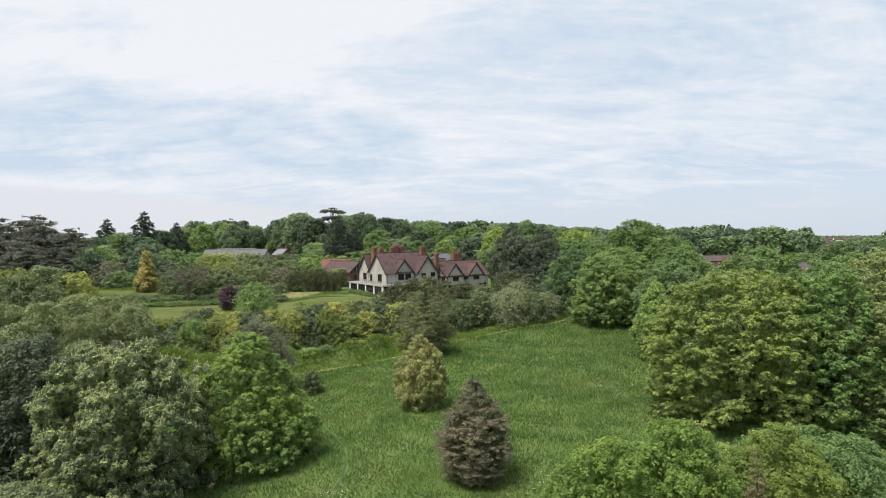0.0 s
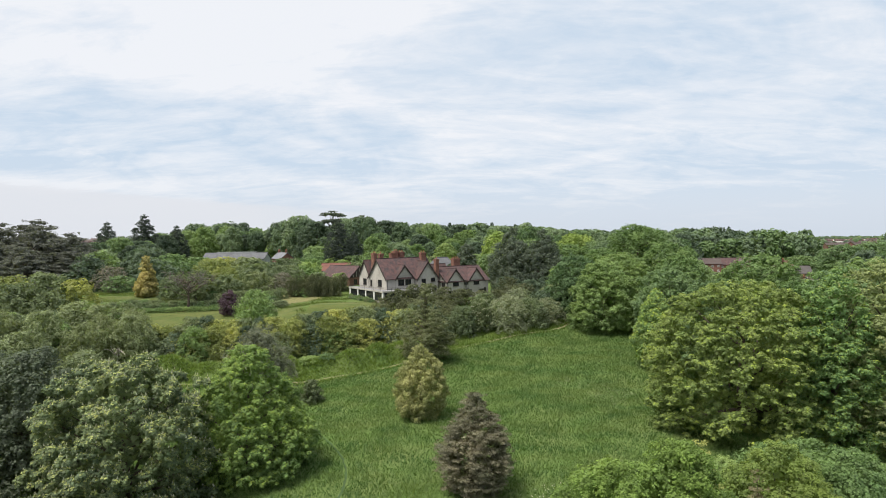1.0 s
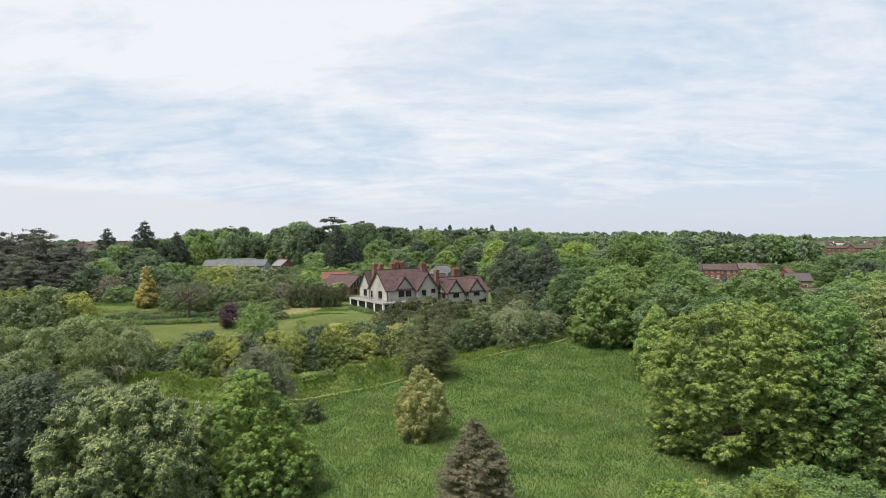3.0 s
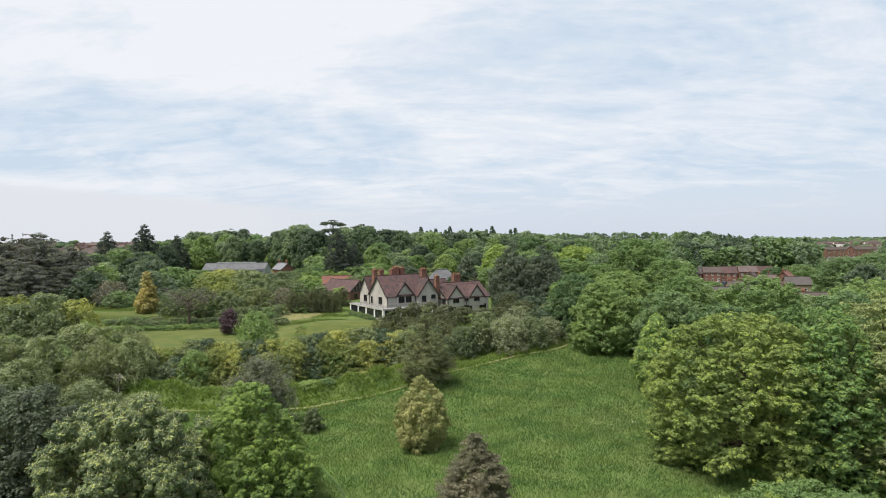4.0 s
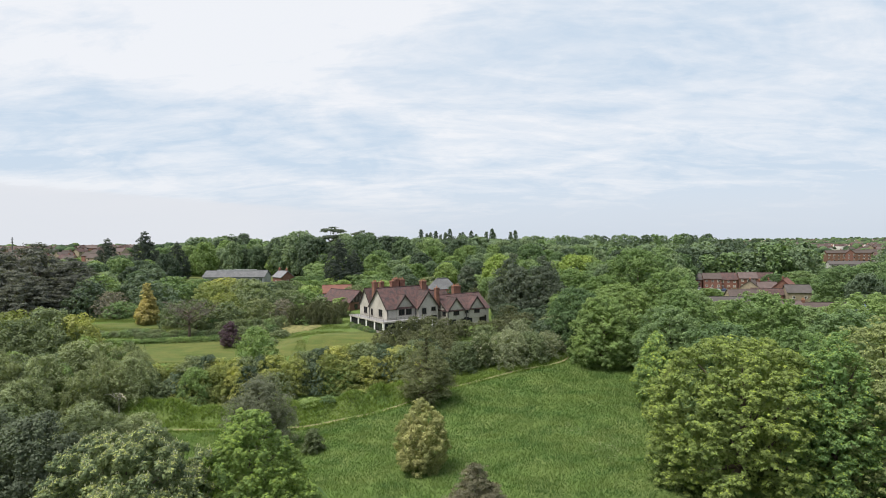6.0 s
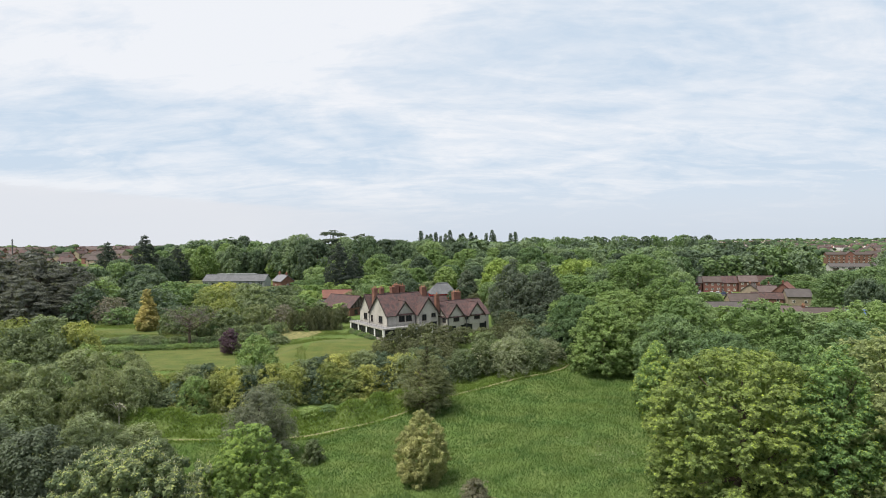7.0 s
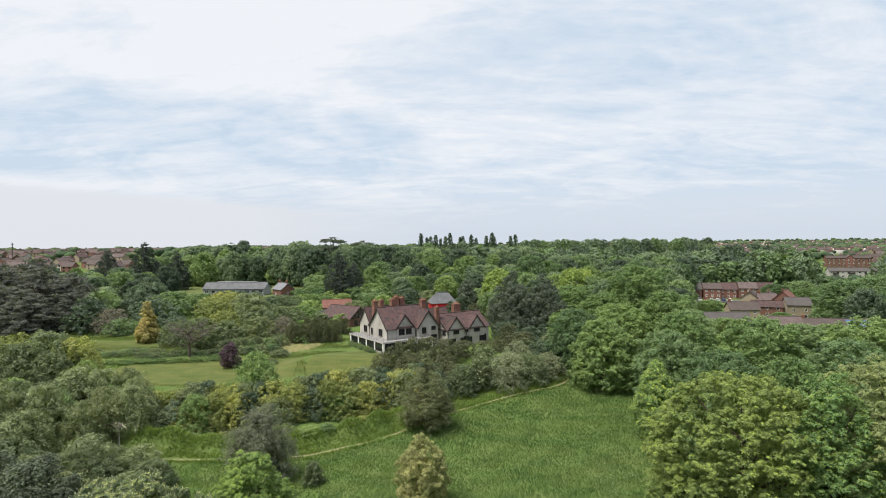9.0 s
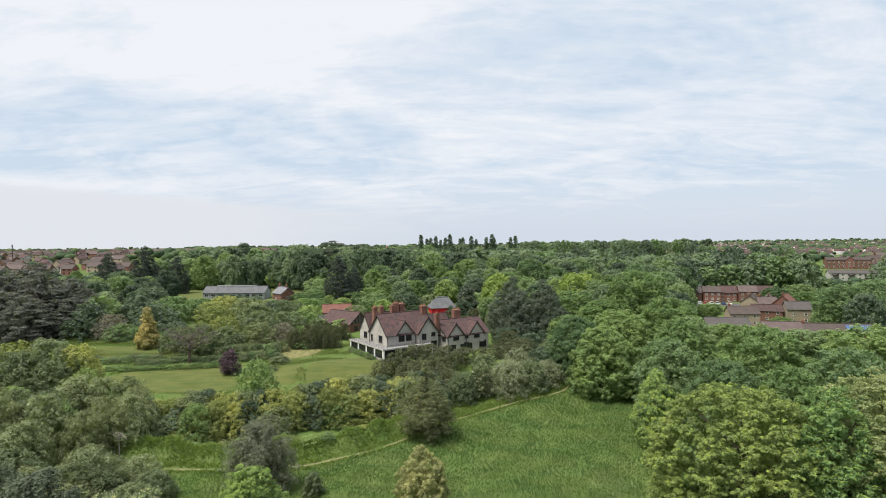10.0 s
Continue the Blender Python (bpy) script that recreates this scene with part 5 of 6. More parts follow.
# ---------------- buildings ----------------
def window(parent, x, y, z, w, h, face, material=DARKWOOD, bars=1, depth=0.09, sill=True):
    """A window set in a wall. face: the way that it looks, x-, x+, y- or y+."""
    sgn = -1 if face[1] == "-" else 1
    ob_at = pose(x, y, z, 0, 0, {"y-": 0, "x+": 90, "y+": 180, "x-": 270}[face])
    fr = bmesh.new()
    b = 0.09
    # one ring: an outer and an inner rectangle, front and back
    rings = []
    for yy in (-depth, 0.02):
        for g in (0.0, b):
            rings.append([fr.verts.new((sx * (w / 2 - g), yy, g if sz < 0 else h - g)) for sx, sz in ((-1, -1), (1, -1), (1, 1), (-1, 1))])
    for i in range(4):
        k = (i + 1) % 4
        fo, fi, bo, bi = rings
        for p, q in ((fo, fi), (fi, bi), (bi, bo), (bo, fo)):
            fr.faces.new((p[i], p[k], q[k], q[i]))
    wob = part("window", fr, material, parent, at=ob_at)
    for i in range(bars):
        c = -w / 2 + w * (i + 1) / (bars + 1)
        part("glazing_bar", boxes((c - 0.04, c + 0.04, -depth * 0.7, 0.02, b, h - b)), material, wob)
    part("pane", boxes((-w / 2 + b, w / 2 - b, -0.03, 0.01, b, h - b)), GLASS, wob)
    if sill:
        part("sill", boxes((-w / 2 - 0.1, w / 2 + 0.1, -0.17, 0.02, -0.08, -0.004)), material, wob)
    return wob


def gable_roof(parent, x0, x1, y0, y1, eave, ridge, axis, material=TILE, over=0.35, thick=0.16, name="roof", barge=None):
    """A pitched roof of two thick slopes, with a ridge cap and dark barge boards at the gables."""
    bm = bmesh.new()
    if axis == "x":
        m = (y0 + y1) / 2
        k = (ridge - eave) / (m - y0)
        for s, e in ((-1, y0 - over), (1, y1 + over)):
            ze = eave - k * over
            slab(bm, [(x0 - over, e, ze), (x1 + over, e, ze), (x1 + over, m, ridge), (x0 - over, m, ridge)], thick)
        box(bm, x0 - over, x1 + over, m - 0.14, m + 0.14, ridge + 0.05, ridge + thick + 0.14)
    else:
        m = (x0 + x1) / 2
        k = (ridge - eave) / (m - x0)
        for s, e in ((-1, x0 - over), (1, x1 + over)):
            ze = eave - k * over
            slab(bm, [(e, y0 - over, ze), (e, y1 + over, ze), (m, y1 + over, ridge), (m, y0 - over, ridge)], thick)
        box(bm, m - 0.14, m + 0.14, y0 - over, y1 + over, ridge + 0.05, ridge + thick + 0.14)
    rob = part(name, bm, material, parent)
    if barge:
        for end in barge:
            bb = bmesh.new()
            for s in (-1, 1):
                if axis == "x":
                    w, d = (x0 - over - 0.06, x0 - over + 0.02) if end == "-" else (x1 + over - 0.02, x1 + over + 0.06)
                    pts = [(m, ridge - 0.34), (m, ridge + 0.08), (m + s * (m - y0 + over), eave - k * over + 0.08), (m + s * (m - y0 + over), eave - k * over - 0.34)]
                    prism(bb, pts, "x", w, d)
                else:
                    w, d = (y0 - over - 0.06, y0 - over + 0.02) if end == "-" else (y1 + over - 0.02, y1 + over + 0.06)
                    pts = [(m, ridge - 0.34), (m, ridge + 0.08), (m + s * (m - x0 + over), eave - k * over + 0.08), (m + s * (m - x0 + over), eave - k * over - 0.34)]
                    prism(bb, pts, "y", w, d)
            part("barge_board", bb, DARKWOOD, rob, "dark timber barge boards")
    return rob


def gable_walls(parent, x0, x1, y0, y1, eave, ridge, axis, material=RENDER, base=-1.5, name="wall"):
    bm = bmesh.new()
    if axis == "x":
        prism(bm, [(y0, base), (y1, base), (y1, eave), ((y0 + y1) / 2, ridge), (y0, eave)], "x", x0, x1)
    else:
        prism(bm, [(x0, base), (x1, base), (x1, eave), ((x0 + x1) / 2, ridge), (x0, eave)], "y", y0, y1)
    return part(name, bm, material, parent)


def chimney(parent, x, y, z0, z1, w, d, pots=2):
    bm = boxes((x - w / 2, x + w / 2, y - d / 2, y + d / 2, z0, z1 - 0.45), (x - w / 2 - 0.1, x + w / 2 + 0.1, y - d / 2 - 0.1, y + d / 2 + 0.1, z1 - 0.446, z1 - 0.15), (x - w / 2 - 0.03, x + w / 2 + 0.03, y - d / 2 - 0.03, y + d / 2 + 0.03, z1 - 0.146, z1))
    ob = part("chimney", bm, CHIMNEY, parent, "red brick chimney stack with a corbelled top")
    for i in range(pots):
        bp = bmesh.new()
        px_ = x + (i - (pots - 1) / 2) * w / max(pots, 1.6)
        bmesh.ops.create_cone(bp, cap_ends=True, segments=8, radius1=0.16, radius2=0.12, depth=0.5, matrix=Matrix.Translation((px_, y, z1 + 0.25)))
        part("chimney_pot", bp, POT, ob)
    return ob


# the large gabled house
HOUSE_Z = 10.35
house = thing("house", "large Edwardian country house with cream walls and red tiled gables", "house", pose(-15.0, 160, HOUSE_Z, 0, 0, 34))
gable_walls(house, 0, 15.3, 0, 10, 6.0, 10.9, "x")
gable_roof(house, 0, 15.3, 0, 10, 6.0, 10.95, "x", barge="-+")
gable_walls(house, 0.4, 13, 10, 16.8, 6.0, 10.3, "x")
gable_roof(house, 0.4, 13, 10, 16.8, 6.0, 10.35, "x", over=0.3, barge="-")
# wall dormer of the front
gable_walls(house, 2.75, 8.1, -0.12, 4.0, 6.0, 9.15, "y", base=3.0)
gable_roof(house, 2.75, 8.1, -0.12, 4.2, 6.0, 9.2, "y", over=0.3, barge="-")
# middle gable
gable_walls(house, 9.0, 15.4, -1.0, 6, 5.8, 9.95, "y")
gable_roof(house, 9.0, 15.4, -1.0, 6.2, 5.8, 10.0, "y", barge="-")
# link and right wing
part("wall", boxes((15.3, 17.2, 0.6, 8, -1.5, 5.0)), RENDER, house)
gable_roof(house, 15.3, 17.4, 0.6, 8, 5.0, 7.9, "x", over=0.1, name="roof")
gable_walls(house, 16.6, 30.9, -3.8, 6.2, 4.5, 8.2, "x")
gable_roof(house, 16.6, 30.9, -3.8, 6.2, 4.5, 8.25, "x", barge="-+")
for a, b in ((16.75, 22.2), (23.9, 29.3)):
    gable_walls(house, a, b, -3.92, 0.5, 4.5, 7.75, "y", base=2.0)
    gable_roof(house, a, b, -3.92, 0.9, 4.5, 7.8, "y", over=0.28, barge="-")
# back range
gable_walls(house, 13, 27, 9.5, 16, 4.8, 8.4, "x")
gable_roof(house, 13, 27, 9.5, 16, 4.8, 8.45, "x", barge="-+")
# windows of the upper floors
for x, z, w, h, n in ((4.35, 4.0, 1.75, 1.55, 1), (6.55, 4.0, 1.75, 1.55, 1)):
    window(house, x, -0.12, z, w, h, "y-", bars=n)
for x, z, w, h, n in ((10.9, 3.9, 1.35, 1.6, 1), (13.9, 4.6, 1.35, 1.05, 1), (14.0, 1.9, 1.9, 1.4, 1)):
    window(house, x, -1.0, z, w, h, "y-", bars=n)
for x, z, w, h, n in ((19.5, 3.2, 1.9, 1.3, 2), (23.0, 3.5, 1.1, 1.2, 1), (26.6, 3.3, 1.9, 1.3, 2)):
    window(house, x, -3.94, z, w, h, "y-", bars=n)
for x, z, w, h, n in ((18.3, 0.35, 2.2, 1.9, 2), (23.0, 0.4, 4.0, 1.9, 4), (28.8, 0.45, 2.4, 1.9, 2)):
    window(house, x, -3.8, z, w, h, "y-", bars=n)
for y, z, w, h in ((3.6, 3.7, 2.0, 1.8), (13.2, 3.7, 1.9, 1.7), (8.6, 3.6, 1.0, 1.7)):
    window(house, 0.0 if y < 10 else 0.4, y, z, w, h, "x-")
for y, z, w, h in ((-2.3, 3.0, 1.6, 1.5), (-1.9, 5.2, 1.0, 1.0)):
    window(house, 16.6, y, z, w, h, "x-")
# string course and drain pipes
part("downpipe", boxes((22.9, 23.02, -4.06, -3.94, 0, 4.6)), IRON, house, "black iron drain pipe")
part("downpipe", boxes((16.72, 16.84, -4.06, -3.94, -0.5, 4.4)), IRON, house)
part("downpipe", boxes((8.6, 8.72, -0.14, -0.02, 2.9, 5.8)), IRON, house)
part("downpipe", boxes((-0.12, 0.0, 9.9, 10.02, 2.9, 5.8)), IRON, house)
part("downpipe", boxes((0.1, 0.22, -0.14, -0.02, 2.9, 5.6)), IRON, house)
# chimneys
for x, y, z0, z1, w, d, n in ((1.8, 10.2, 8, 12.5, 1.1, 1.5, 2), (4.8, 12.0, 8, 12.3, 1.1, 1.2, 1), (8.2, 11.5, 7, 12.4, 1.2, 1.4, 1), (9.8, 12.4, 7, 12.9, 1.2, 1.4, 2), (11.6, 12.4, 7, 12.6, 1.6, 1.4, 2),
                              (14.0, 4.4, 7, 12.5, 1.5, 1.3, 2), (15.6, -0.2, 5.5, 10.7, 1.05, 1.05, 1), (25.2, 4.2, 6.5, 10.5, 2.3, 1.3, 3)):
    chimney(house, x, y, z0, z1, w, d, n)
# veranda with a flat lead roof, dark glazing between piers, and a railing
ver = thing("veranda", "glazed veranda with flat roof and iron railing along the house", "veranda", pose(-15.0, 160, HOUSE_Z, 0, 0, 34))
part("flat_roof", boxes((-2.6, 12.6, -2.7, -1.06, 2.75, 2.95), (-2.6, 8.9, -1.056, -0.02, 2.75, 2.95), (-2.6, -0.02, -0.016, 17.4, 2.75, 2.95)), LEAD, ver, "flat grey lead roof")
part("fascia", boxes((-2.66, 12.66, -2.76, -2.704, 2.62, 2.98), (-2.66, -2.604, -2.70, 17.46, 2.62, 2.98), (-2.6, -0.02, 17.404, 17.46, 2.62, 2.98)), RENDER, ver, "pale painted fascia board")
part("plinth", boxes((-2.5, 12.5, -2.6, -0.1, -1.6, 0.35), (-2.5, -0.1, -0.096, 17.3, -1.6, 0.35)), RENDER, ver)
for y in (-2.3, 2.4, 7.2, 12.0, 16.9):
    part("pier", boxes((-2.54, -2.15, y - 0.36, y + 0.36, 0.354, 2.746)), WHITE, ver)
for x in (2.6, 7.4, 12.2):
    part("pier", boxes((x - 0.36, x + 0.36, -2.64, -2.25, 0.354, 2.746)), WHITE, ver)
for y, w in ((0.05, 4.1), (4.8, 4.2), (9.6, 4.2), (14.45, 4.3)):
    window(ver, -2.38, y, 0.45, w, 2.15, "x-", bars=2, sill=False)
for x, w in ((0.2, 4.2), (5.0, 4.2), (9.8, 4.2)):
    window(ver, x, -2.48, 0.45, w, 2.15, "y-", bars=2, sill=False)
for a, b in (((-2.45, -2.55), (12.4, -2.55)), ((-2.45, -2.55), (-2.45, 17.2))):
    n = 13 if a[1] == b[1] else 16
    rail = bmesh.new()
    for z in (3.35, 3.75):
        if a[1] == b[1]:
            box(rail, a[0], b[0], a[1] - 0.02, a[1] + 0.02, z, z + 0.04)
        else:
            box(rail, a[0] - 0.02, a[0] + 0.02, a[1] + 0.03, b[1], z, z + 0.04)
    rob = part("railing", rail, IRON, ver, "thin iron balcony railing")
    for i in range(n):
        f = i / (n - 1)
        x, y = a[0] + (b[0] - a[0]) * f, a[1] + (b[1] - a[1]) * f
        part("baluster", boxes((x - 0.025, x + 0.025, y - 0.025, y + 0.025, 2.954, 3.8)), IRON, rob)


def simple_house(name, label, x, y, z, turn, w, d, eave, ridge, wall, roof, wins=(), group="", chim=0, category="house", over=0.3, axis="x", scheme=WHITE, hip=False):
    ob = thing(name, label, category, pose(x, y, z, 0, 0, turn), group)
    gable_walls(ob, -w / 2, w / 2, -d / 2, d / 2, eave, ridge - 0.05, axis, wall)
    gable_roof(ob, -w / 2, w / 2, -d / 2, d / 2, eave, ridge, axis, roof, over)
    for wx, wy, wz, ww, wh, face in wins:
        window(ob, wx, wy, wz, ww, wh, face, scheme, bars=1, sill=False)
    for i in range(chim):
        cx = (-w / 2 + 0.8, w / 2 - 0.8)[i % 2]
        chimney(ob, cx, 0, eave, ridge + 1.1, 0.9, 0.6, 2)
    return ob


# annex beside the house, with a dark timbered gable, and the sheds behind
annex = simple_house("annex", "single-storey brick annex with brown tiled roof and dark timber gable", -32.6, 201.5, 11.5, -40, 14, 8.4, 3.0, 6.3, BRICK, TILE, ((7.0, -1.7, 0.7, 1.3, 1.6, "x+"), (7.0, 1.5, 0.7, 1.3, 1.6, "x+"), (7.0, 0, 3.2, 1.4, 1.1, "x+"), (4, -4.2, 0.8, 1.6, 1.3, "y-"), (0, -4.2, 0.8, 1.6, 1.3, "y-")), scheme=DARKWOOD)
gab = bmesh.new()
prism(gab, [(-4.1, 2.9), (4.1, 2.9), (0, 6.05)], "x", 7.005, 7.06)
part("timber_gable", gab, DARKWOOD, annex, "dark timber-clad gable")
for i in range(5):
    part("gable_batten", boxes((7.065, 7.1, -2.6 + i * 1.3 - 0.06, -2.6 + i * 1.3 + 0.06, 3.0, 5.75 - abs(i - 2) * 1.0)), RENDER, annex)
simple_house("shed", "low outbuilding with a weathered red tiled roof", -39.0, 222, 12.4, 10, 10, 7, 3.0, 5.4, BRICK, TILE_NEW)
part_house = simple_house("greenhouse", "small glasshouse with a grey glazed roof", -43, 209, 12.4, 30, 6, 4, 1.8, 3.0, PALE, SLATE)

# red boarded outbuilding with a hipped slate roof
red = thing("outbuilding", "red boarded outbuilding under a steep hipped slate roof", "outbuilding", pose(-0.6, 229, 11.3, 0, 0, 12))
part("wall", boxes((-4.6, 4.6, -3.6, 3.6, -1, 4.3)), RED, red)
hip = bmesh.new()
for pts in ([(-5, -4, 4.25), (5, -4, 4.25), (2.2, 0, 7.9), (-2.2, 0, 7.9)], [(5, 4, 4.25), (-5, 4, 4.25), (-2.2, 0, 7.9), (2.2, 0, 7.9)], [(-5, 4, 4.25), (-5, -4, 4.25), (-2.2, 0, 7.9)], [(5, -4, 4.25), (5, 4, 4.25), (2.2, 0, 7.9)]):
    slab(hip, pts, 0.12)
part("roof", hip, SLATE_OLD, red)
part("ridge_vent", boxes((-2.0, 2.0, -0.25, 0.25, 7.85, 8.25)), SLATE, red)

# long barn and brick cottage
barn = thing("barn", "long low barn with grey slate roof and pale boarded walls", "barn", pose(-92.5, 273, 15.3, 0, 0, -5))
gable_walls(barn, -14, 14, -4, 4, 3.0, 5.4, "x", PALE)
gable_roof(barn, -14, 14, -4, 4, 3.0, 5.5, "x", SLATE_OLD, 0.4)
part("ridge_light", boxes((-9, 9, -0.4, 0.4, 5.55, 6.05)), PALE, barn, "raised pale ridge ventilator")
for i in range(9):
    window(barn, -12.4 + i * 3.1, -4, 1.2, 1.9, 1.2, "y-", WHITE, sill=False)
part("door", boxes((-14.06, -14.0, -1.4, 1.4, 0, 2.6)), PALE, barn)
cot = simple_house("cottage", "small red brick cottage with slate roof", -69.5, 264, 14.7, -48, 8.0, 6, 3.8, 6.2, BRICK, SLATE, ((4.0, 0, 1.4, 1.0, 1.2, "x+"), (-1, -3, 1, 1.0, 1.2, "y-")), chim=2)
simple_house("house", "tall red brick house half hidden in the trees", -158, 372, 15.5, 20, 9, 8, 6, 10.5, BRICK, TILE, ((0, -4, 3.5, 1.2, 1.4, "y-"), (-2.5, -4, 3.5, 1.2, 1.4, "y-")), chim=2)

# the estate of terraces and small houses on the lower ground
hrng = random.Random(23)
EST = "houses of the estate"


def front_windows(w, d, eave, n, face="y-"):
    y = -d / 2
    return [(-w / 2 + w * (i + 0.5) / n, y, z, 1.1, 1.15, face) for i in range(n) for z in ((0.9, 3.4) if eave > 4 else (0.9,))]


for i in range(6):
    simple_house("terraced_house", "red brick terraced house with brown tiled roof", 126.5 + i * 8.6, 331 - i * 2.2 + (0, 2.2, 0.4, 3.0, 1.0, 2.6)[i], 5.4 + (0, -0.5, 0.2, -0.3, 0.5, 0)[i], -14, 8.75, 8, 5.2, 8.0 + (0, 0.2, -0.2, 0.4, 0, 0.3)[i], BRICK, (TILE_BROWN, DARK_TILE, TILE_BROWN, TILE, TILE_BROWN, TILE)[i], front_windows(8.8, 8, 5.2, 3), EST)
for x, y, t, w, d, e, r, wall, roof in ((123.5, 252, -8, 11.5, 8, 5.0, 7.6, BUFF, TILE_BROWN), (139, 262, -24, 12, 8, 4.6, 6.8, BRICK, TILE), (148.5, 256, -14, 9.3, 8, 6.0, 8.8, BUFF, DARK_TILE), (152.5, 272, 52, 12, 8, 6.4, 10.0, BRICK, TILE_NEW),
                                        (145, 287, 55, 9, 8, 5.0, 8.0, BUFF, TILE_BROWN), (150, 283, -14, 8, 7, 4.8, 7.4, BRICK, TILE_BROWN), (157, 294, 60, 8, 6, 4.6, 7.0, BUFF, TILE_BROWN),
                                        (96, 207, -6, 14, 8, 4.2, 6.8, BRICK, DARK_TILE), (114, 206, -12, 12, 8, 4.8, 7.4, BRICK, TILE_BROWN), (125.6, 203.6, -12, 11.4, 8, 4.8, 7.4, BRICK, TILE_BROWN)):
    simple_house("house", "buff brick house with brown tiled roof" if wall is BUFF else "red brick house with tiled roof on the estate", x, y, gz(x, y), t, w, d, e, r, wall, roof, front_windows(w, d, e, 2 if w < 10 else 3), EST, chim=hrng.choice((0, 1)))
sol = simple_house("house", "brick house with solar panels on its brown roof", 136.5, 201.4, gz(136, 201), -12, 10, 8, 5.0, 7.4, BRICK, TILE_BROWN, front_windows(10, 8, 5, 3), EST)
for i in range(4):
    sb = bmesh.new()
    x = -3.6 + i * 2.0
    slab(sb, [(x, -3.6, 5.46), (x + 1.8, -3.6, 5.46), (x + 1.8, -0.7, 7.2), (x, -0.7, 7.2)], 0.06)
    part("solar_panel", sb, SOLAR, sol, "blue solar panel")
# three-storey flats
for x, y, z, t, w, wall, e in ((322, 480, 0.6, -16, 34, CONCRETE, 8.4), (412, 622, 3.5, -14, 40, BRICK, 9.4)):
    fl = thing("flats", "three-storey flats with rows of white windows" if wall is BRICK else "pale three-storey flats with balconies and a flat grey roof", "flats", pose(x, y, z, 0, 0, t), EST)
    gable_walls(fl, -w / 2, w / 2, -5, 5, e, e + 2.2, "x", wall)
    gable_roof(fl, -w / 2, w / 2, -5, 5, e, e + 2.3, "x", TILE_BROWN if wall is BRICK else DARK_TILE)
    if wall is BRICK:
        gable_walls(fl, -3, 5, -5.6, 0, e, e + 3.2, "y", wall)
        gable_roof(fl, -3, 5, -5.6, 0.5, e, e + 3.3, "y", TILE_BROWN)
    for i in range(9):
        for k in range(3):
            window(fl, -w / 2 + w * (i + 0.5) / 9, -5.62 if wall is BRICK and -3 < -w / 2 + w * (i + 0.5) / 9 < 5 else -5, 1 + k * 2.8, 1.7, 1.4, "y-", WHITE, sill=False)
    if wall is CONCRETE:
        for i in range(3):
            for k in range(3):
                part("balcony", boxes((-w / 2 + 2 + i * 11, -w / 2 + 6 + i * 11, -6.2, -5.0, 0.6 + k * 2.8, 1.7 + k * 2.8)), DARKWOOD, fl)

# suburbs out to the skyline: a few kinds of house, repeated
KIND = []
for i, (w, d, e, r, wall, roof) in enumerate(((9, 8, 5, 8, BRICK, TILE_BROWN), (16, 8, 5, 8.2, BUFF, TILE_BROWN), (10, 8, 5, 7.8, BUFF, TILE), (22, 8.5, 5.2, 8.4, BRICK, TILE_BROWN), (9, 8, 5, 8, CONCRETE, TILE))):
    ob = simple_house("house", ("red brick house of the far suburb", "wide buff brick house of the far suburb", "buff brick house of the far suburb", "brick terrace of the far suburb", "pale rendered house of the far suburb")[i], -305 - i * 26, 468 + i * 9, gz(-305 - i * 26, 468 + i * 9), hrng.uniform(-25, 25), w, d, e, r, wall, roof, (), "houses of the suburb")
    part("chimney", boxes((w / 2 - 1.4, w / 2 - 0.5, -0.3, 0.3, e, r + 1.1)), BRICK, ob)
    for q in (-0.25, 0.25):
        part("window", boxes((q * w - 0.7, q * w + 0.7, -d / 2 - 0.05, -d / 2 + 0.1, 3.3, 4.5)), GLASS, ob)
        part("window", boxes((q * w - 0.7, q * w + 0.7, -d / 2 - 0.05, -d / 2 + 0.1, 0.9, 2.2)), GLASS, ob)
    KIND.append(ob)


def suburb(n, x_of, y_lo, y_hi, seed):
    r = random.Random(seed)
    used = []
    for _ in range(n * 4):
        if len(used) >= n:
            break
        y = y_lo * math.exp(r.random() * math.log(y_hi / y_lo))
        x = x_of(y, r)
        if any(abs(x - a) < 15 + y * 0.008 and abs(y - b) < 12 + y * 0.012 for a, b in used):
            continue
        used.append((x, y))
        copy_thing(KIND[r.choice((0, 0, 1, 1, 2, 3, 4))], pose(x, y, gz(x, y), 0, 0, r.choice((-20, -12, 70, 75, 160)) + r.uniform(-8, 8)))


suburb(110, lambda y, r: r.uniform(-0.76, -0.52) * y, 455, 800, 31)
suburb(60, lambda y, r: r.uniform(-0.76, -0.50) * y, 800, 1050, 32)
suburb(70, lambda y, r: r.uniform(0.42, 0.76) * y, 560, 1000, 33)
suburb(40, lambda y, r: r.uniform(-0.3, 0.42) * y, 820, 1100, 34)
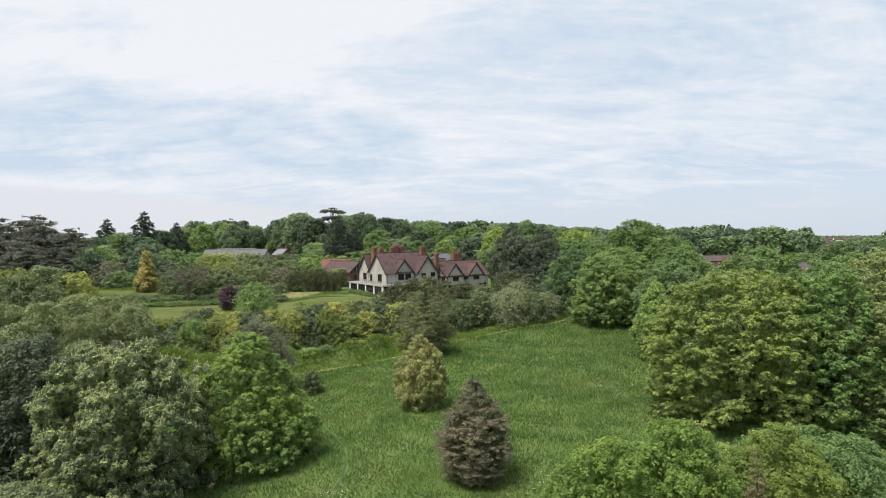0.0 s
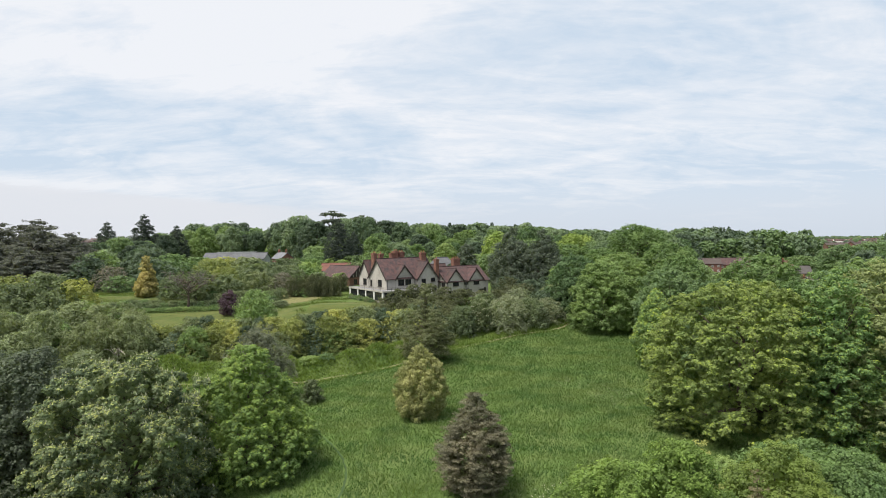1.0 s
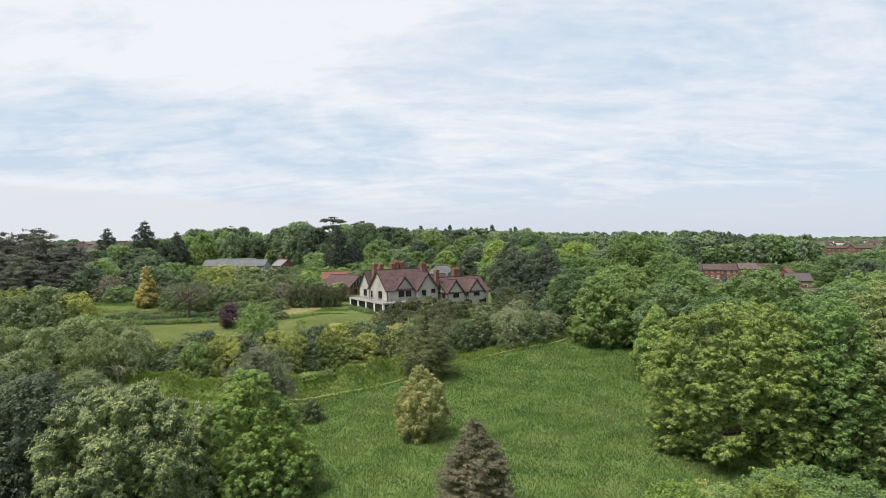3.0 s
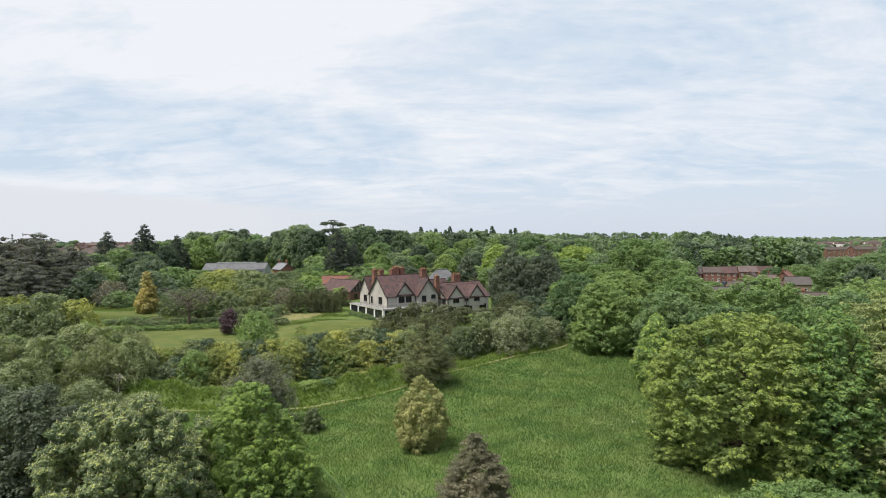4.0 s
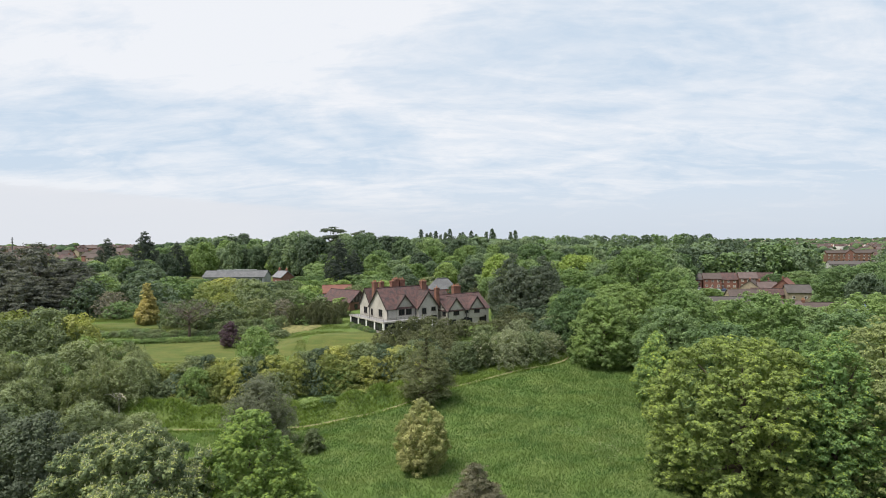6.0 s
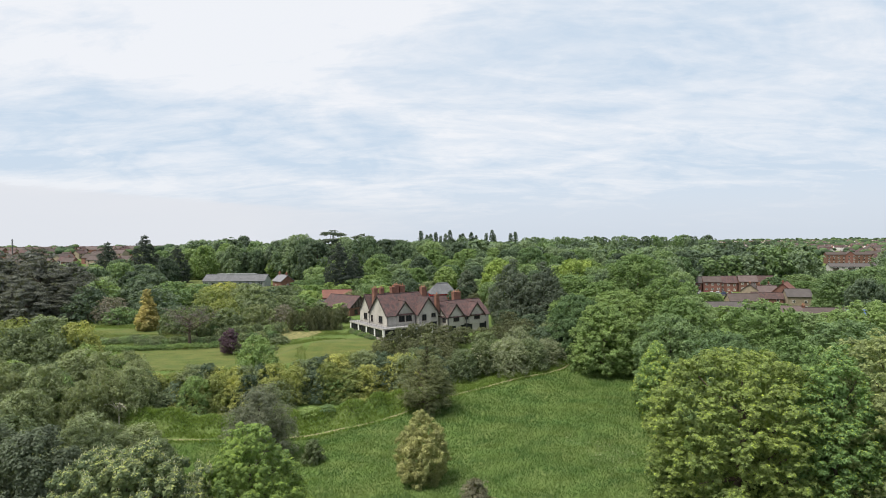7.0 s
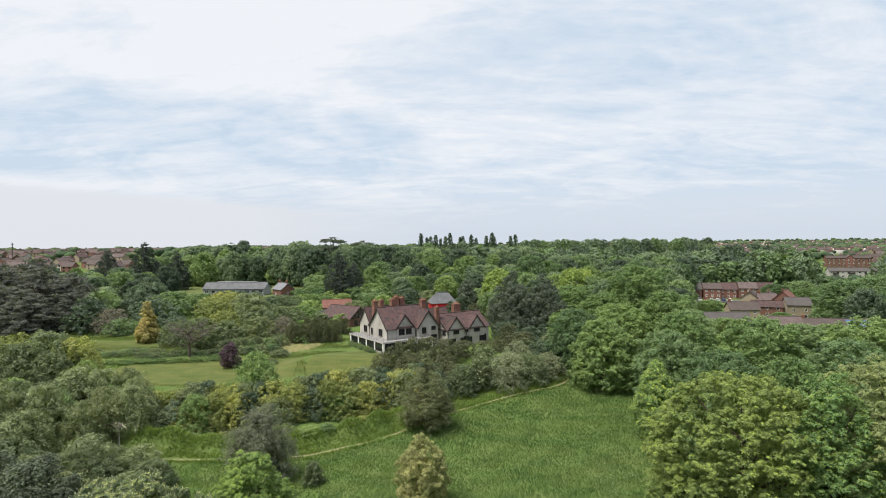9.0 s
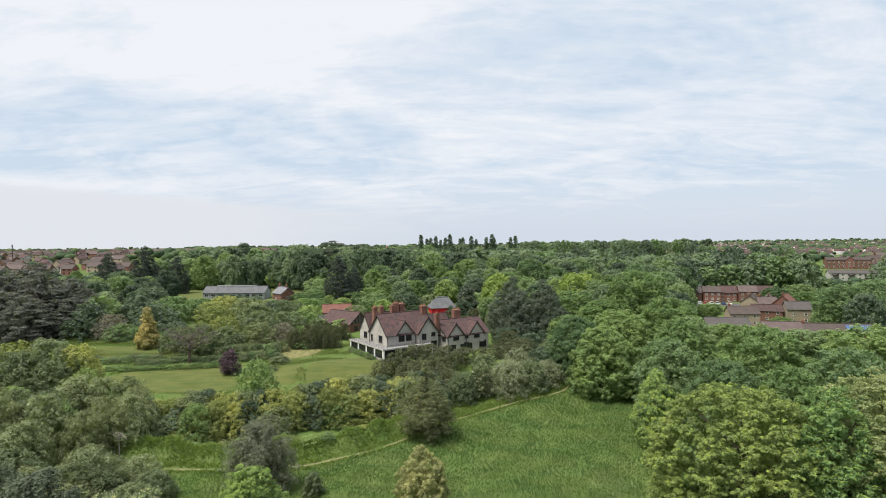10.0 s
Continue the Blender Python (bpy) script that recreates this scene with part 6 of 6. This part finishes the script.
# beyond that, roofs that nobody could count
fr = np.random.default_rng(35)
vs, fs, idx = [], [], []
base = np.array([(-1, -1, 0), (1, -1, 0), (1, 1, 0), (-1, 1, 0), (-1, -1, 1), (1, -1, 1), (1, 1, 1), (-1, 1, 1), (-1, 0, 1.6), (1, 0, 1.6)], float)
tri_ = np.array([(0, 1, 5), (0, 5, 4), (1, 2, 6), (1, 6, 5), (2, 3, 7), (2, 7, 6), (3, 0, 4), (3, 4, 7), (5, 6, 9), (7, 4, 8), (4, 5, 9), (4, 9, 8), (6, 7, 8), (6, 8, 9)])
kind_ = np.array([0] * 10 + [1] * 4)
for i in range(4000):
    y = 900 * math.exp(fr.random() * 1.2)
    f = fr.uniform(-0.76, 0.78)
    if abs(f + 0.02) < 0.38 and fr.random() < 0.8:
        continue
    x = f * y
    a = fr.choice((0.2, -0.25, 1.3, 1.1)) + fr.normal(0, 0.1)
    v = base * np.array([fr.uniform(4, 10), 4.2, fr.uniform(4.6, 5.6)])
    v = np.stack([v[:, 0] * math.cos(a) - v[:, 1] * math.sin(a), v[:, 0] * math.sin(a) + v[:, 1] * math.cos(a), v[:, 2]], 1) + np.array([x, y, gz(x, y) - 0.3])
    fs.append(tri_ + 10 * len(vs))
    vs.append(v)
    wall = fr.integers(0, 3)
    idx.append(np.where(kind_ == 0, wall, 3 + fr.integers(0, 3)))
tagged(new("far_houses", mesh_from("far_houses", np.concatenate(vs), np.concatenate(fs), BRICK, BUFF, CONCRETE, TILE_BROWN, TILE, TILE_BROWN, idx=np.concatenate(idx))), "uncounted roofs of the distant suburb on the skyline", "houses", kind="stuff")

# field gate and fence where the path leaves the meadow
fence = thing("fence", "short weathered timber fence and gate at the end of the path", "fence", pose(33, 146.5, gz(33, 146.5), 0, 0, 14))
for i in range(5):
    part("post", boxes((-4 + i * 2 - 0.07, -4 + i * 2 + 0.07, -0.07, 0.07, -0.4, 1.25)), WOOD, fence)
for z in (0.35, 0.7, 1.05):
    part("rail", boxes((-4, 4, -0.10, -0.074, z, z + 0.11)), WOOD, fence)

# cow parsley in the meadow
pr = np.random.default_rng(77)
cen = np.array([(26, 101), (29, 99), (24.5, 97), (27, 95), (10, 64), (12, 66), (-12, 62), (22, 104)])
n = 460
xy = cen[pr.integers(0, len(cen), n)] + pr.normal(0, 1.3, (n, 2))
p = np.concatenate([xy, (ground(xy[:, 0], xy[:, 1]) + pr.uniform(0.5, 0.85, n))[:, None]], 1)
a, b = unit(pr.normal(size=(n, 3)) * np.array([1, 1, 0.3])), unit(pr.normal(size=(n, 3)) * np.array([1, 1, 0.3]))
V = np.stack([p - a * 0.07, p + b * 0.07, p + a * 0.07, p - b * 0.07], 1).reshape(-1, 3)
tagged(new("cow_parsley", mesh_from("cow_parsley", V, np.arange(4 * n).reshape(-1, 4), BLOSSOM)), "white cow parsley heads in the meadow grass", "flowers", kind="stuff")


# a field gate where the path leaves the meadow
gate = thing("field_gate", "small grey green wooden field gate at the path's end", "gate", pose(31.0, 147.6, gz(31, 147.6) - 0.05, 0, 0, -18))
for x in (-1.35, 1.35):
    part("post", boxes((x - 0.09, x + 0.09, -0.09, 0.09, -0.3, 1.45), bevel=0.015), WOOD, gate)
for z in (0.25, 0.5, 0.75, 1.0, 1.22):
    part("rail", boxes((-1.25, 1.25, -0.025, 0.025, z, z + 0.1), bevel=0.008), WOOD, gate)


# parking place of the estate, with cars
park = boxes((-15, 15, -6, 6, -0.2, 0.06), bevel=0.02)
tagged(part("car_park", park, TARMAC, None, at=pose(137, 313, gz(137, 313) + 0.05, 0, 0, -14)), "grey tarmac parking place between the terraces", "car park", kind="structure")
TYRE = mat("black rubber", (0.02, 0.02, 0.021), 0.9, 0.1)
PAINTS = [mat(n, c, 0.3, 0.05, spec=0.5) for n, c in (("white car paint", (0.7, 0.7, 0.7)), ("silver car paint", (0.42, 0.44, 0.46)), ("dark blue car paint", (0.03, 0.05, 0.12)), ("red car paint", (0.35, 0.03, 0.03)))]


def car(x, y, turn, paint, colour):
    ob = thing("car", colour + " parked hatchback car on the estate's tarmac", "car", pose(x, y, gz(x, y) + 0.12, 0, 0, turn), "cars on the parking place")
    side = [(-2.1, 0.3), (2.05, 0.3), (2.1, 0.72), (1.15, 0.92), (-1.95, 0.98), (-2.1, 0.7)]
    body = part("body", prism(bmesh.new(), side, "y", -0.86, 0.86), paint, ob)
    part("cabin", prism(bmesh.new(), [(-1.85, 0.95), (1.05, 0.90), (0.35, 1.44), (-1.45, 1.46)], "y", -0.74, 0.74), GLASS, ob)
    part("roof", prism(bmesh.new(), [(-1.47, 1.455), (0.37, 1.435), (0.25, 1.50), (-1.35, 1.52)], "y", -0.70, 0.70), paint, ob)
    for wx in (-1.3, 1.3):
        for wy in (-0.8, 0.8):
            vs, fs = [], []
            tube(vs, fs, (wx, wy - 0.1, 0.31), (wx, wy + 0.1, 0.31), 0.31, 0.31, 12)
            place("wheel", mesh_from("wheel", np.concatenate(vs), np.concatenate(fs), TYRE), ob)


for i in range(8):
    car(126.5 + 2.75 * i, 315.5 - 0.72 * i, 76, PAINTS[(0, 2, 1, 3, 0, 1, 2, 0)[i]], ("white", "dark blue", "silver", "red", "white", "silver", "dark blue", "white")[i])


# pale dead boughs arching out of the hedge
vs, fs = [], []
dr = np.random.default_rng(77)
tube(vs, fs, (0, 0, -3.4), (0, 0, 0.3), 0.13, 0.09, 6)
for i in range(9):
    p = np.array([dr.uniform(-0.6, 0.6), 0.0, 0.0])
    d = unit(np.array([dr.normal(0.3, 0.5), -0.5, 1.2]))
    for k in range(6):
        q = p + d * 0.55
        tube(vs, fs, p, q, 0.07 - 0.009 * k, 0.061 - 0.009 * k, 4)
        p, d = q, unit(d + np.array([dr.normal(0.12, 0.15), dr.normal(-0.1, 0.1), -0.24]))
dead = thing("dead_branch", "pale bleached dead branch arching out of the hedge", "branch", pose(-58.5, 108.6, gz(-58.5, 108.6) + 3.3))
place("bough", mesh_from("bough", np.concatenate(vs), np.concatenate(fs), mat("bleached dead wood", (0.45, 0.42, 0.36), 0.9, 0.2, 4)), dead)

# a slim mast among the far roofs
mast = thing("mast", "slim grey lattice mast standing among distant roofs", "mast", pose(-424, 600, gz(-424, 600) - 0.2))
part("pole", boxes((-0.35, 0.35, -0.35, 0.35, 0, 20.5), bevel=0.05), IRON, mast)
for z in (15.5, 18.5):
    part("antenna_arm", boxes((-1.3, 1.3, -0.15, 0.15, z, z + 0.5)), IRON, mast)
